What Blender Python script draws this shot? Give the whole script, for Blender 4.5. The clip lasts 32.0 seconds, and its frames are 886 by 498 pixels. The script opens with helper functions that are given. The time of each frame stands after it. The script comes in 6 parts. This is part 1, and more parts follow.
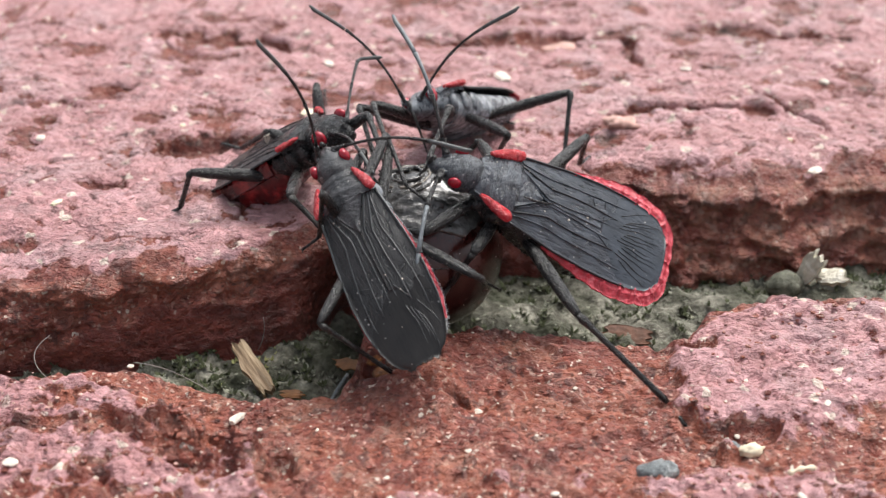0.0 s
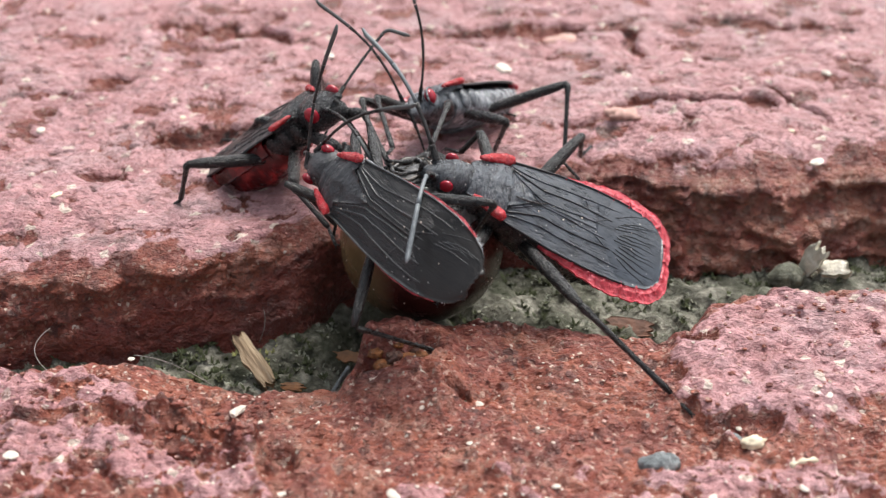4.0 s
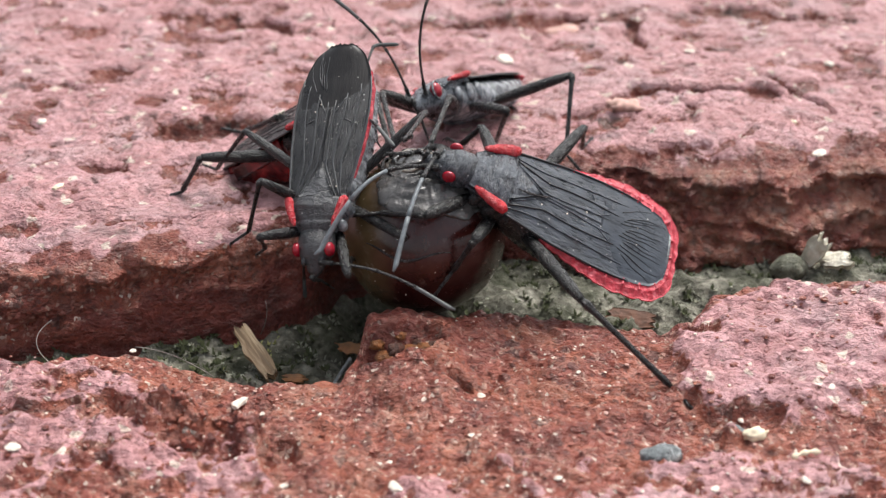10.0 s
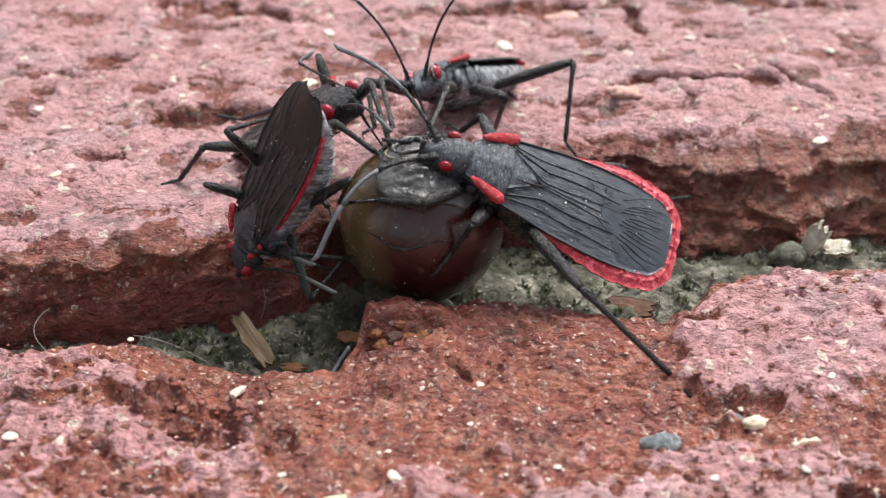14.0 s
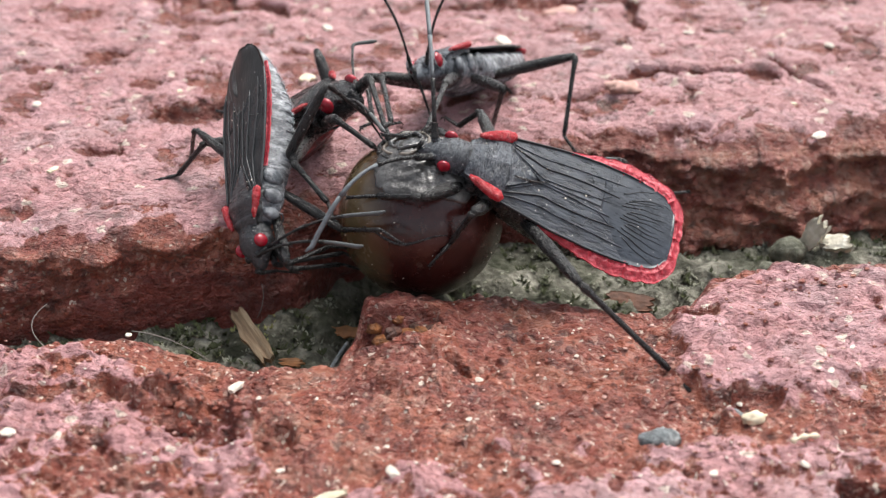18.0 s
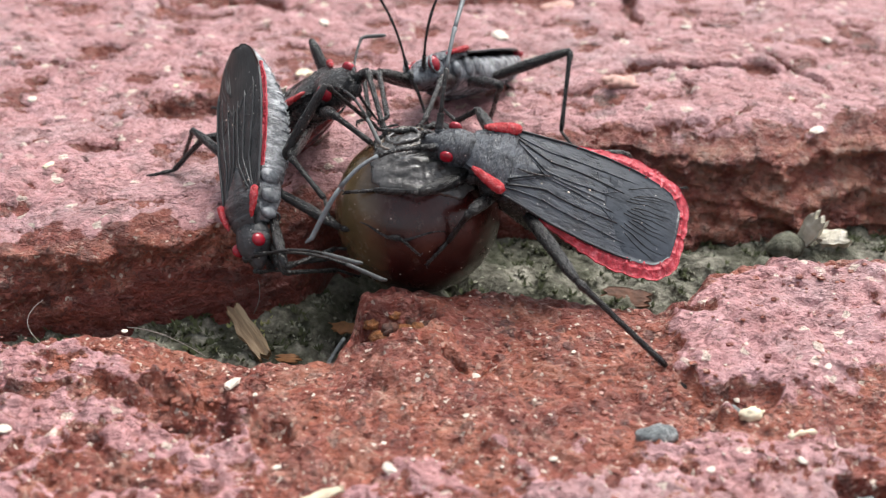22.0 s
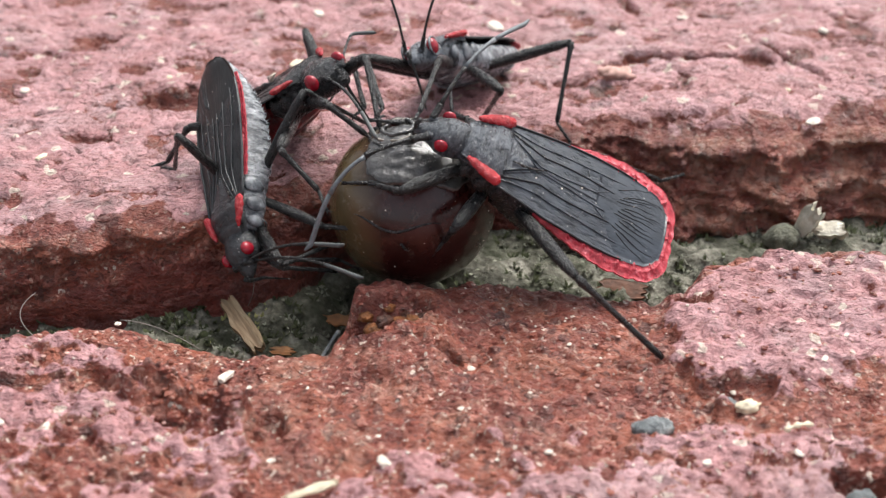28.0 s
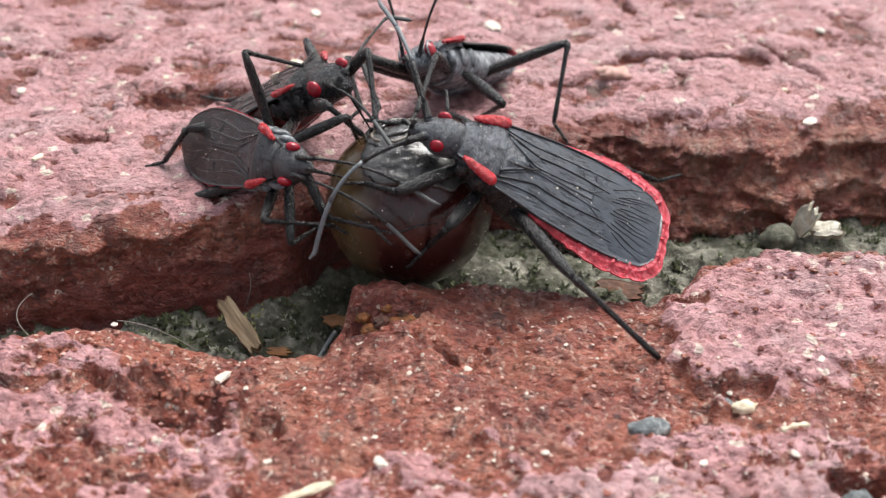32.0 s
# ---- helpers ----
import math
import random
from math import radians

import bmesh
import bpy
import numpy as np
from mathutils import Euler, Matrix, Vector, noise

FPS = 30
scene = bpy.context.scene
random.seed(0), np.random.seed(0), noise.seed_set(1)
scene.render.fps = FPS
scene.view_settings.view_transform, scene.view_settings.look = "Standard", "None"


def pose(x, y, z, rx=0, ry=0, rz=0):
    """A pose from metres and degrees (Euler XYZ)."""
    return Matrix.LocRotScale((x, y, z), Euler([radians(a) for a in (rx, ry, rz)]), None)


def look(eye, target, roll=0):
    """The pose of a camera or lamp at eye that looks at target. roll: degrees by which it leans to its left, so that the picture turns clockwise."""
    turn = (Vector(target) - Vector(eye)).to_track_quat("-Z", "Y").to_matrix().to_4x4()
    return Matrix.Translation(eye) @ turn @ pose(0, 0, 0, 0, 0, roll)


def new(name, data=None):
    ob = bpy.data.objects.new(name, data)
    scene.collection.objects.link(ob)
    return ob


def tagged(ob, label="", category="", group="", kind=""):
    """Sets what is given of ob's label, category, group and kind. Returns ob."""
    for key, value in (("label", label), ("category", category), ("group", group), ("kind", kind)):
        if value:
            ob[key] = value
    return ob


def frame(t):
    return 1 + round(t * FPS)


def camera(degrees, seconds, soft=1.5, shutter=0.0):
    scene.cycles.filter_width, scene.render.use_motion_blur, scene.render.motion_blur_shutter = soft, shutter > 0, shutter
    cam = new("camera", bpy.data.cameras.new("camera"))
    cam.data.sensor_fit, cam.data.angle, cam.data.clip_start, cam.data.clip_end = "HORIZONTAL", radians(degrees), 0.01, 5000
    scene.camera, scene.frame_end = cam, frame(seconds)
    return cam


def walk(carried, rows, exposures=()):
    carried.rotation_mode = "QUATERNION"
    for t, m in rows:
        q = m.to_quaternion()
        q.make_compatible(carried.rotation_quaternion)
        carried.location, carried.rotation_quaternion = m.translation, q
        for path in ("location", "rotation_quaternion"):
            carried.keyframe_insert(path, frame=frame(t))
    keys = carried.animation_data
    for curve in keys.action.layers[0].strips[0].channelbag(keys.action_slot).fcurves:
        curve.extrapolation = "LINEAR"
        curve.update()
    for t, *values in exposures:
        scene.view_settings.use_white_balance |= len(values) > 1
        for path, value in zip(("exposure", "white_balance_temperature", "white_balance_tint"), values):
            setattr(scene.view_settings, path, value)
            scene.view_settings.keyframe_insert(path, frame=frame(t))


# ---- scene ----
cam = camera(40, 32.0, 1.2)
PATH = [
    (0, pose(0.000989, -0.047623, 0.029995, 59.9798, 0.0059, -0.0069)),
    (0.5, pose(0.000988, -0.047638, 0.029984, 59.9650, 0.0172, -0.0020)),
    (1, pose(0.001015, -0.047600, 0.029966, 59.9284, 0.0291, 0.0277)),
    (1.5, pose(0.001020, -0.047561, 0.029953, 59.8827, 0.0314, 0.0300)),
    (2, pose(0.001012, -0.047549, 0.029941, 59.8348, 0.0276, 0.0204)),
    (2.5, pose(0.001006, -0.047544, 0.029931, 59.7836, 0.0273, 0.0103)),
    (3, pose(0.000990, -0.047518, 0.029918, 59.7358, 0.0431, -0.0142)),
    (3.5, pose(0.001000, -0.047512, 0.029926, 59.6831, 0.0645, -0.0038)),
    (5.5, pose(0.001017, -0.047484, 0.029923, 59.3990, 0.1480, 0.0603)),
    (6, pose(0.000978, -0.047469, 0.029931, 59.3443, 0.1249, 0.0392)),
    (6.5, pose(0.000969, -0.047461, 0.029921, 59.3103, 0.1131, 0.0395)),
    (7, pose(0.000993, -0.047462, 0.029918, 59.2888, 0.1170, 0.0628)),
    (8, pose(0.001002, -0.047454, 0.029924, 59.2624, 0.1256, 0.0714)),
    (9, pose(0.001010, -0.047457, 0.029947, 59.2189, 0.1487, 0.0854)),
    (10, pose(0.001004, -0.047439, 0.029928, 59.1771, 0.1543, 0.0711)),
    (10.5, pose(0.000999, -0.047423, 0.029936, 59.1030, 0.1548, 0.0663)),
    (11, pose(0.001002, -0.047414, 0.029940, 59.0335, 0.1582, 0.0674)),
    (11.5, pose(0.001003, -0.047372, 0.029914, 58.9779, 0.1531, 0.0571)),
    (12, pose(0.001023, -0.047335, 0.029890, 58.9063, 0.1562, 0.0646)),
    (12.5, pose(0.001035, -0.047302, 0.029857, 58.8326, 0.1567, 0.0686)),
    (13, pose(0.001031, -0.047288, 0.029857, 58.7400, 0.1554, 0.0567)),
    (13.5, pose(0.001017, -0.047262, 0.029870, 58.6358, 0.1529, 0.0384)),
    (14, pose(0.001023, -0.047231, 0.029860, 58.5674, 0.1509, 0.0341)),
    (14.5, pose(0.001025, -0.047207, 0.029870, 58.5076, 0.1624, 0.0246)),
    (16.5, pose(0.001043, -0.047121, 0.029851, 58.3291, 0.1786, 0.0070)),
    (17, pose(0.001027, -0.047112, 0.029830, 58.3235, 0.1666, -0.0157)),
    (18, pose(0.001049, -0.047141, 0.029795, 58.3469, 0.1672, -0.0215)),
    (19, pose(0.001031, -0.047102, 0.029811, 58.2831, 0.1485, -0.0457)),
    (20, pose(0.001018, -0.047066, 0.029804, 58.1931, 0.1277, -0.0665)),
    (21, pose(0.001062, -0.047020, 0.029822, 58.0923, 0.1547, -0.0868)),
    (22, pose(0.001070, -0.046993, 0.029805, 58.0506, 0.1261, -0.1432)),
    (23, pose(0.001088, -0.046969, 0.029748, 58.0508, 0.1187, -0.1876)),
    (24, pose(0.001100, -0.046923, 0.029767, 57.9362, 0.1085, -0.2043)),
    (25, pose(0.001100, -0.046867, 0.029704, 57.8830, 0.0892, -0.2226)),
    (25.5, pose(0.001124, -0.046867, 0.029694, 57.8656, 0.1026, -0.2152)),
    (27.5, pose(0.001105, -0.046771, 0.029666, 57.6866, 0.0681, -0.3155)),
    (28, pose(0.001128, -0.046760, 0.029670, 57.6623, 0.0706, -0.3121)),
    (29, pose(0.001149, -0.046726, 0.029698, 57.5750, 0.0756, -0.3338)),
    (30, pose(0.001159, -0.046735, 0.029669, 57.5870, 0.0703, -0.3607)),
    (30.5, pose(0.001161, -0.046721, 0.029689, 57.5672, 0.0584, -0.3725)),
    (31, pose(0.001160, -0.046710, 0.029720, 57.5498, 0.0430, -0.3922)),
    (31.5, pose(0.001172, -0.046716, 0.029725, 57.5770, 0.0406, -0.4019)),
    (32, pose(0.001167, -0.046716, 0.029734, 57.5983, 0.0271, -0.4176)),
]
walk(cam, PATH)
cam.data.dof.use_dof, cam.data.dof.focus_distance, cam.data.dof.aperture_fstop = True, 0.053, 92.0

# ---- daylight: bright overcast sky, soft sun from above and behind the seed ----
SUN_TOWARDS = Vector((0.28, 0.44, 0.85)).normalized()
world = bpy.data.worlds.new("overcast_sky")
scene.world = world
world.use_nodes = True
_n = world.node_tree.nodes
_sky = _n.new("ShaderNodeTexSky")
_sky.sky_type, _sky.sun_disc = "NISHITA", False
_sky.sun_elevation = math.asin(SUN_TOWARDS.z)
_sky.sun_rotation = math.atan2(SUN_TOWARDS.x, SUN_TOWARDS.y)
_sky.dust_density, _sky.air_density = 4.0, 1.0
_grey = _n.new("ShaderNodeHueSaturation")
_grey.inputs["Saturation"].default_value = 0.35
world.node_tree.links.new(_sky.outputs[0], _grey.inputs["Color"])
world.node_tree.links.new(_grey.outputs[0], _n["Background"].inputs["Color"])
_n["Background"].inputs["Strength"].default_value = 0.13
_sun = bpy.data.lights.new("sun", "SUN")
_sun.energy, _sun.angle, _sun.color = 2.1, radians(32), (1.0, 0.97, 0.93)
sun = new("sun", _sun)
sun.matrix_basis = look(SUN_TOWARDS * 2.0, (0, 0, 0))
scene.view_settings.exposure = 0.88

MM = 0.001


# ---- noise ----
def lattice(ix, iy, iz, seed):
    h = (ix * 374761393 + iy * 668265263 + iz * 2147483647 + seed * 974634777) & 0xFFFFFFFF
    h = ((h ^ (h >> 13)) * 1274126177) & 0xFFFFFFFF
    h = ((h ^ (h >> 16)) * 2246822519) & 0xFFFFFFFF
    return (h ^ (h >> 15)).astype(np.float64) / 4294967295.0


def value_noise(x, y, seed=0, z=None):
    """Smooth value noise, -1 to 1, for arrays."""
    x, y = np.broadcast_arrays(np.asarray(x, float), np.asarray(y, float))
    z = np.zeros_like(x) if z is None else np.broadcast_to(z, x.shape)
    xi, yi, zi = np.floor(x), np.floor(y), np.floor(z)
    u, v, w = [(a * a * a * (a * (a * 6 - 15) + 10)) for a in (x - xi, y - yi, z - zi)]
    xi, yi, zi = [(a.astype(np.int64) + 100000) for a in (xi, yi, zi)]
    total = 0.0
    for dz in ((0, 1) if np.any(w) else (0,)):
        p = [lattice(xi + dx, yi + dy, zi + dz, seed) for dx in (0, 1) for dy in (0, 1)]
        s = (p[0] * (1 - v) + p[1] * v) * (1 - u) + (p[2] * (1 - v) + p[3] * v) * u
        total = total + s * ((1 - w) if dz == 0 else w)
    return total * 2 - 1


def fbm(x, y, seed=0, octaves=4, gain=0.5):
    total, amp = 0.0, 1.0
    c, s = math.cos(0.6), math.sin(0.6)
    for k in range(octaves):
        total = total + amp * value_noise(x, y, seed + k)
        x, y = (x * c - y * s) * 2.03, (x * s + y * c) * 2.03
        amp *= gain
    return total


def smooth(a, b, x):
    t = np.clip((x - a) / (b - a), 0, 1)
    return t * t * (3 - 2 * t)


# ---- mesh helpers: coordinates in millimetres ----
def mesh_of(name, verts, faces, shade=True):
    me = bpy.data.meshes.new(name)
    me.from_pydata([(v[0] * MM, v[1] * MM, v[2] * MM) for v in verts], [], faces)
    if shade:
        me.shade_smooth()
    me.validate()
    return me


def part(name, shape, material, parent=None, label="", shade=True):
    """Links a shape (verts, faces) as one mesh object under its thing."""
    ob = new(name, mesh_of(name, shape[0], shape[1], shade))
    ob.data.materials.append(material)
    if parent is not None:
        ob.parent = parent
    if label:
        ob["label"] = label
    return ob


def join(*shapes):
    verts, faces = [], []
    for v, f in shapes:
        k = len(verts)
        verts += list(v)
        faces += [tuple(i + k for i in q) for q in f]
    return verts, faces


def moved(shape, m):
    return [tuple(m @ Vector(v)) for v in shape[0]], shape[1]


def loft(rings):
    """Closed rings of equal length, capped at both ends."""
    n = len(rings[0])
    verts = [tuple(p) for r in rings for p in r]
    faces = []
    for i in range(len(rings) - 1):
        for k in range(n):
            a, b = i * n + k, i * n + (k + 1) % n
            faces.append((a, b, b + n, a + n))
    faces.append(tuple(range(n - 1, -1, -1)))
    faces.append(tuple(range((len(rings) - 1) * n, len(rings) * n)))
    return verts, faces


def body_loft(stations, n=20, power=1.0):
    """Stations (x, half width, top z, bottom z): a body along x with oval sections."""
    rings = []
    for x, w, top, low in stations:
        mid, h = (top + low) / 2, (top - low) / 2
        ring = []
        for k in range(n):
            a = 2 * math.pi * k / n
            c, s = math.cos(a), math.sin(a)
            ring.append((x, w * math.copysign(abs(c) ** power, c), mid + h * math.copysign(abs(s) ** power, s)))
        rings.append(ring)
    return loft(rings)


def tube(points, radii, n=8):
    pts = [Vector(p) for p in points]
    if isinstance(radii, (int, float)):
        radii = [radii] * len(pts)
    rings = []
    side = None
    for i, p in enumerate(pts):
        d = (pts[min(i + 1, len(pts) - 1)] - pts[max(i - 1, 0)]).normalized()
        if side is None:
            side = d.orthogonal().normalized()
        side = (side - d * side.dot(d)).normalized()
        up = d.cross(side)
        rings.append([p + (side * math.cos(2 * math.pi * k / n) + up * math.sin(2 * math.pi * k / n)) * radii[i] for k in range(n)])
    return loft(rings)


def sheet(func, us, vs, thick):
    """A thin plate over the grid us x vs; func gives the upper surface."""
    nu, nv = len(us), len(vs)
    top = [func(u, v) for u in us for v in vs]
    low = [(p[0], p[1], p[2] - thick) for p in top]
    m = nu * nv
    faces = []
    for i in range(nu - 1):
        for j in range(nv - 1):
            a, b, c, d = i * nv + j, i * nv + j + 1, (i + 1) * nv + j + 1, (i + 1) * nv + j
            faces += [(a, b, c, d), (d + m, c + m, b + m, a + m)]
    rim = [i * nv for i in range(nu)] + [(nu - 1) * nv + j for j in range(1, nv)]
    rim += [i * nv + nv - 1 for i in range(nu - 2, -1, -1)] + [j for j in range(nv - 2, 0, -1)]
    for k in range(len(rim)):
        a, b = rim[k], rim[(k + 1) % len(rim)]
        faces.append((a, a + m, b + m, b))
    return top + low, faces


def ball(centre, radii, nu=16, nv=10):
    rings = []
    for i in range(1, nv):
        a = math.pi * i / nv
        rings.append([(centre[0] + radii[0] * math.cos(a), centre[1] + radii[1] * math.sin(a) * math.cos(2 * math.pi * k / nu),
                       centre[2] + radii[2] * math.sin(a) * math.sin(2 * math.pi * k / nu)) for k in range(nu)])
    return loft(rings)


def lump(rng, size, flat=0.6, n=7):
    """A small uneven stone."""
    rings = []
    for i in range(1, 5):
        a = math.pi * i / 5
        rings.append([(size * math.cos(a) * rng.uniform(0.8, 1.2), size * math.sin(a) * math.cos(2 * math.pi * k / n) * rng.uniform(0.7, 1.25),
                       size * flat * math.sin(a) * math.sin(2 * math.pi * k / n) * rng.uniform(0.7, 1.25)) for k in range(n)])
    return loft(rings)


def grid_object(name, pos, material, parent=None, attrs=()):
    """A dense surface from an array (nu, nv, 3) in millimetres, with point attributes."""
    nu, nv = pos.shape[:2]
    me = bpy.data.meshes.new(name)
    idx = np.arange(nu * nv).reshape(nu, nv)
    quads = np.stack([idx[:-1, :-1], idx[1:, :-1], idx[1:, 1:], idx[:-1, 1:]], -1).reshape(-1, 4)
    me.vertices.add(nu * nv)
    me.vertices.foreach_set("co", (pos.reshape(-1, 3) * MM).astype(np.float32).ravel())
    me.loops.add(quads.size)
    me.loops.foreach_set("vertex_index", quads.astype(np.int32).ravel())
    me.polygons.add(len(quads))
    me.polygons.foreach_set("loop_start", np.arange(0, quads.size, 4, dtype=np.int32))
    me.update(calc_edges=True)
    me.shade_smooth()
    for key, values in attrs:
        at = me.attributes.new(key, "FLOAT", "POINT")
        at.data.foreach_set("value", values.astype(np.float32).ravel())
    me.materials.append(material)
    ob = new(name, me)
    if parent is not None:
        ob.parent = parent
    return ob


# ---- materials ----
class Nodes:
    def __init__(self, name):
        self.mat = bpy.data.materials.new(name)
        self.mat.use_nodes = True
        self.tree = self.mat.node_tree
        self.bsdf = self.tree.nodes["Principled BSDF"]

    def node(self, kind, **inputs):
        n = self.tree.nodes.new(kind)
        for k, v in inputs.items():
            n.inputs[k.replace("_", " ")].default_value = v
        return n

    def link(self, a, b):
        self.tree.links.new(a, b)

    def coords(self):
        return self.node("ShaderNodeTexCoord").outputs["Object"]

    def noise(self, scale, detail=4.0, rough=0.55, stretch=None):
        """scale: features per millimetre."""
        n = self.node("ShaderNodeTexNoise", Scale=scale * 1000.0, Detail=detail, Roughness=rough)
        c = self.coords()
        if stretch:
            m = self.node("ShaderNodeMapping")
            m.inputs["Scale"].default_value = stretch
            self.link(c, m.inputs["Vector"])
            c = m.outputs[0]
        self.link(c, n.inputs["Vector"])
        return n.outputs["Fac"]

    def ramp(self, fac, *stops):
        r = self.node("ShaderNodeValToRGB")
        e = r.color_ramp.elements
        while len(e) < len(stops):
            e.new(0.5)
        for el, (p, c) in zip(e, stops):
            el.position = p
            el.color = (*c, 1) if isinstance(c, tuple) else (c, c, c, 1)
        self.link(fac, r.inputs["Fac"])
        return r.outputs["Color"]

    def mix(self, fac, a, b, mode="MIX"):
        m = self.node("ShaderNodeMix")
        m.data_type, m.blend_type = "RGBA", mode
        for sock, v in ((m.inputs[0], fac), (m.inputs[6], a), (m.inputs[7], b)):
            if isinstance(v, bpy.types.NodeSocket):
                self.link(v, sock)
            elif isinstance(v, tuple):
                sock.default_value = (*v, 1)
            else:
                sock.default_value = v
        return m.outputs[2]

    def attr(self, key):
        a = self.node("ShaderNodeAttribute")
        a.attribute_name = key
        return a.outputs["Fac"]

    def bump(self, height, strength, mm):
        b = self.node("ShaderNodeBump", Strength=strength, Distance=mm * MM)
        self.link(height, b.inputs["Height"])
        old = self.bsdf.inputs["Normal"].links
        if old:
            self.link(old[0].from_socket, b.inputs["Normal"])
        self.link(b.outputs[0], self.bsdf.inputs["Normal"])

    def set(self, **inputs):
        for k, v in inputs.items():
            sock = self.bsdf.inputs[k.replace("_", " ")]
            if isinstance(v, bpy.types.NodeSocket):
                self.link(v, sock)
            else:
                sock.default_value = (*v, 1) if isinstance(v, tuple) and len(v) == 3 else v
        return self.mat


def make_brick():
    """Old fired brick: a gritty red core of many grains, and a lilac-pink weathered skin where the point attribute says so."""
    m = Nodes("worn_red_brick")
    warp = m.node("ShaderNodeTexNoise", Scale=1800.0, Detail=3.0)
    m.link(m.coords(), warp.inputs["Vector"])
    where = m.node("ShaderNodeMix")
    where.data_type, where.blend_type = "RGBA", "LINEAR_LIGHT"
    where.inputs[0].default_value = 0.00022
    m.link(m.coords(), where.inputs[6])
    m.link(warp.outputs["Color"], where.inputs[7])

    def grains(per_mm):
        v = m.node("ShaderNodeTexVoronoi", Scale=per_mm * 1000.0)
        m.link(where.outputs[2], v.inputs["Vector"])
        c = m.node("ShaderNodeSeparateColor")
        m.link(v.outputs["Color"], c.inputs[0])
        return v.outputs["Distance"], c.outputs[0], c.outputs[1]

    d1, r1, g1 = grains(2.4)
    d2, r2, g2 = grains(6.5)
    tone = m.ramp(m.noise(0.30, 5, 0.6), (0.34, (0.165, 0.038, 0.027)), (0.48, (0.255, 0.063, 0.041)), (0.60, (0.315, 0.088, 0.048)), (0.75, (0.255, 0.080, 0.062)))
    core = m.mix(m.ramp(r1, (0.0, 0.75), (0.16, 0.0), (0.80, 0.0), (1.0, 0.55)), tone, m.mix(m.ramp(r1, (0.4, 0.0), (0.6, 1.0)), (0.075, 0.032, 0.028), (0.40, 0.19, 0.145)))
    core = m.mix(m.ramp(g2, (0.0, 0.6), (0.22, 0.0), (0.90, 0.0), (0.96, 0.6)), core, m.mix(m.ramp(g2, (0.4, 0.0), (0.6, 1.0)), (0.070, 0.030, 0.026), (0.50, 0.34, 0.27)))
    core = m.mix(m.ramp(r2, (0.982, 0.0), (0.99, 1.0)), core, (0.66, 0.55, 0.46))
    skin = m.ramp(m.noise(0.42, 6, 0.62), (0.28, (0.335, 0.147, 0.143)), (0.44, (0.458, 0.221, 0.223)), (0.58, (0.510, 0.270, 0.277)), (0.76, (0.440, 0.248, 0.270)))
    skin = m.mix(m.ramp(m.noise(0.16, 4, 0.6), (0.52, 0.0), (0.72, 0.5)), skin, (0.42, 0.325, 0.33))
    skin = m.mix(m.ramp(m.noise(1.7, 4, 0.62), (0.545, 0.0), (0.64, 0.6)), skin, (0.285, 0.112, 0.096))
    skin = m.mix(m.ramp(g1, (0.965, 0.0), (0.975, 0.9)), skin, (0.68, 0.56, 0.47))
    # smooth dark red of the upright face, deepened to carry some of its shade
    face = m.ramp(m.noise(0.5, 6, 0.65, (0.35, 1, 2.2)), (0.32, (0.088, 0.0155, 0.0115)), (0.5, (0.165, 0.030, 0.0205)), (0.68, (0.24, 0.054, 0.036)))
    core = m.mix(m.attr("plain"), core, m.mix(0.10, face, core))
    pale = m.mix(1.0, m.attr("pale"), m.ramp(m.noise(0.65, 5, 0.68), (0.42, 0.0), (0.56, 0.95)), "MULTIPLY")
    core = m.mix(pale, core, m.ramp(m.noise(1.9, 4), (0.34, (0.40, 0.17, 0.10)), (0.50, (0.50, 0.25, 0.16)), (0.66, (0.54, 0.42, 0.33))))
    edge = m.ramp(m.mix(0.25, m.attr("skin"), m.noise(3.2, 4, 0.6)), (0.40, 0.0), (0.52, 1.0))
    both = m.mix(edge, core, skin)
    # noisy dark patches: dirt, plus darkening the attribute puts into hollows
    grime_and_shade = m.ramp(m.noise(0.55, 6, 0.7), (0.54, 0.0), (0.66, 0.9))
    both = m.mix(m.mix(1.0, m.attr("grime_and_shade"), grime_and_shade, "MULTIPLY"), both, (0.052, 0.046, 0.040))
    m.bump(m.ramp(m.noise(1.7, 4, 0.62), (0.50, 1.0), (0.62, 0.0)), 0.55, 0.12)
    m.bump(m.ramp(d1, (0.0, 1.0), (0.65, 0.0)), 0.6, 0.15)
    m.bump(m.ramp(d2, (0.0, 1.0), (0.65, 0.0)), 0.5, 0.07)
    m.bump(m.ramp(m.noise(1.15, 5, 0.62, (0.7, 1.7, 1.4)), (0.44, 0.0), (0.50, 0.6), (0.58, 1.0)), 0.75, 0.15)
    m.bump(m.ramp(m.noise(2.6, 4, 0.6, (0.75, 1.9, 1.4)), (0.44, 0.0), (0.54, 1.0)), 0.75, 0.11)
    m.bump(m.noise(5.0, 5, 0.7), 0.7, 0.06)
    return m.set(Base_Color=both, Roughness=m.ramp(m.noise(1.2, 3), (0.3, 0.32), (0.7, 0.62)), Specular_IOR_Level=0.55)


def plain(name, colour, rough=0.6, var=0.35, scale=3.0, bump=0.3, depth=0.04, second=None, spec=0.5, stretch=None, **more):
    m = Nodes(name)
    dark = tuple(c * (1 - var) for c in colour)
    light = second or tuple(min(1.0, c * (1 + var)) for c in colour)
    col = m.ramp(m.noise(scale, 5, 0.6, stretch), (0.3, dark), (0.52, colour), (0.74, light))
    m.bump(m.noise(scale * 2.2, 5, 0.6, stretch), bump, depth)
    return m.set(Base_Color=col, Roughness=rough, Specular_IOR_Level=spec, **more)


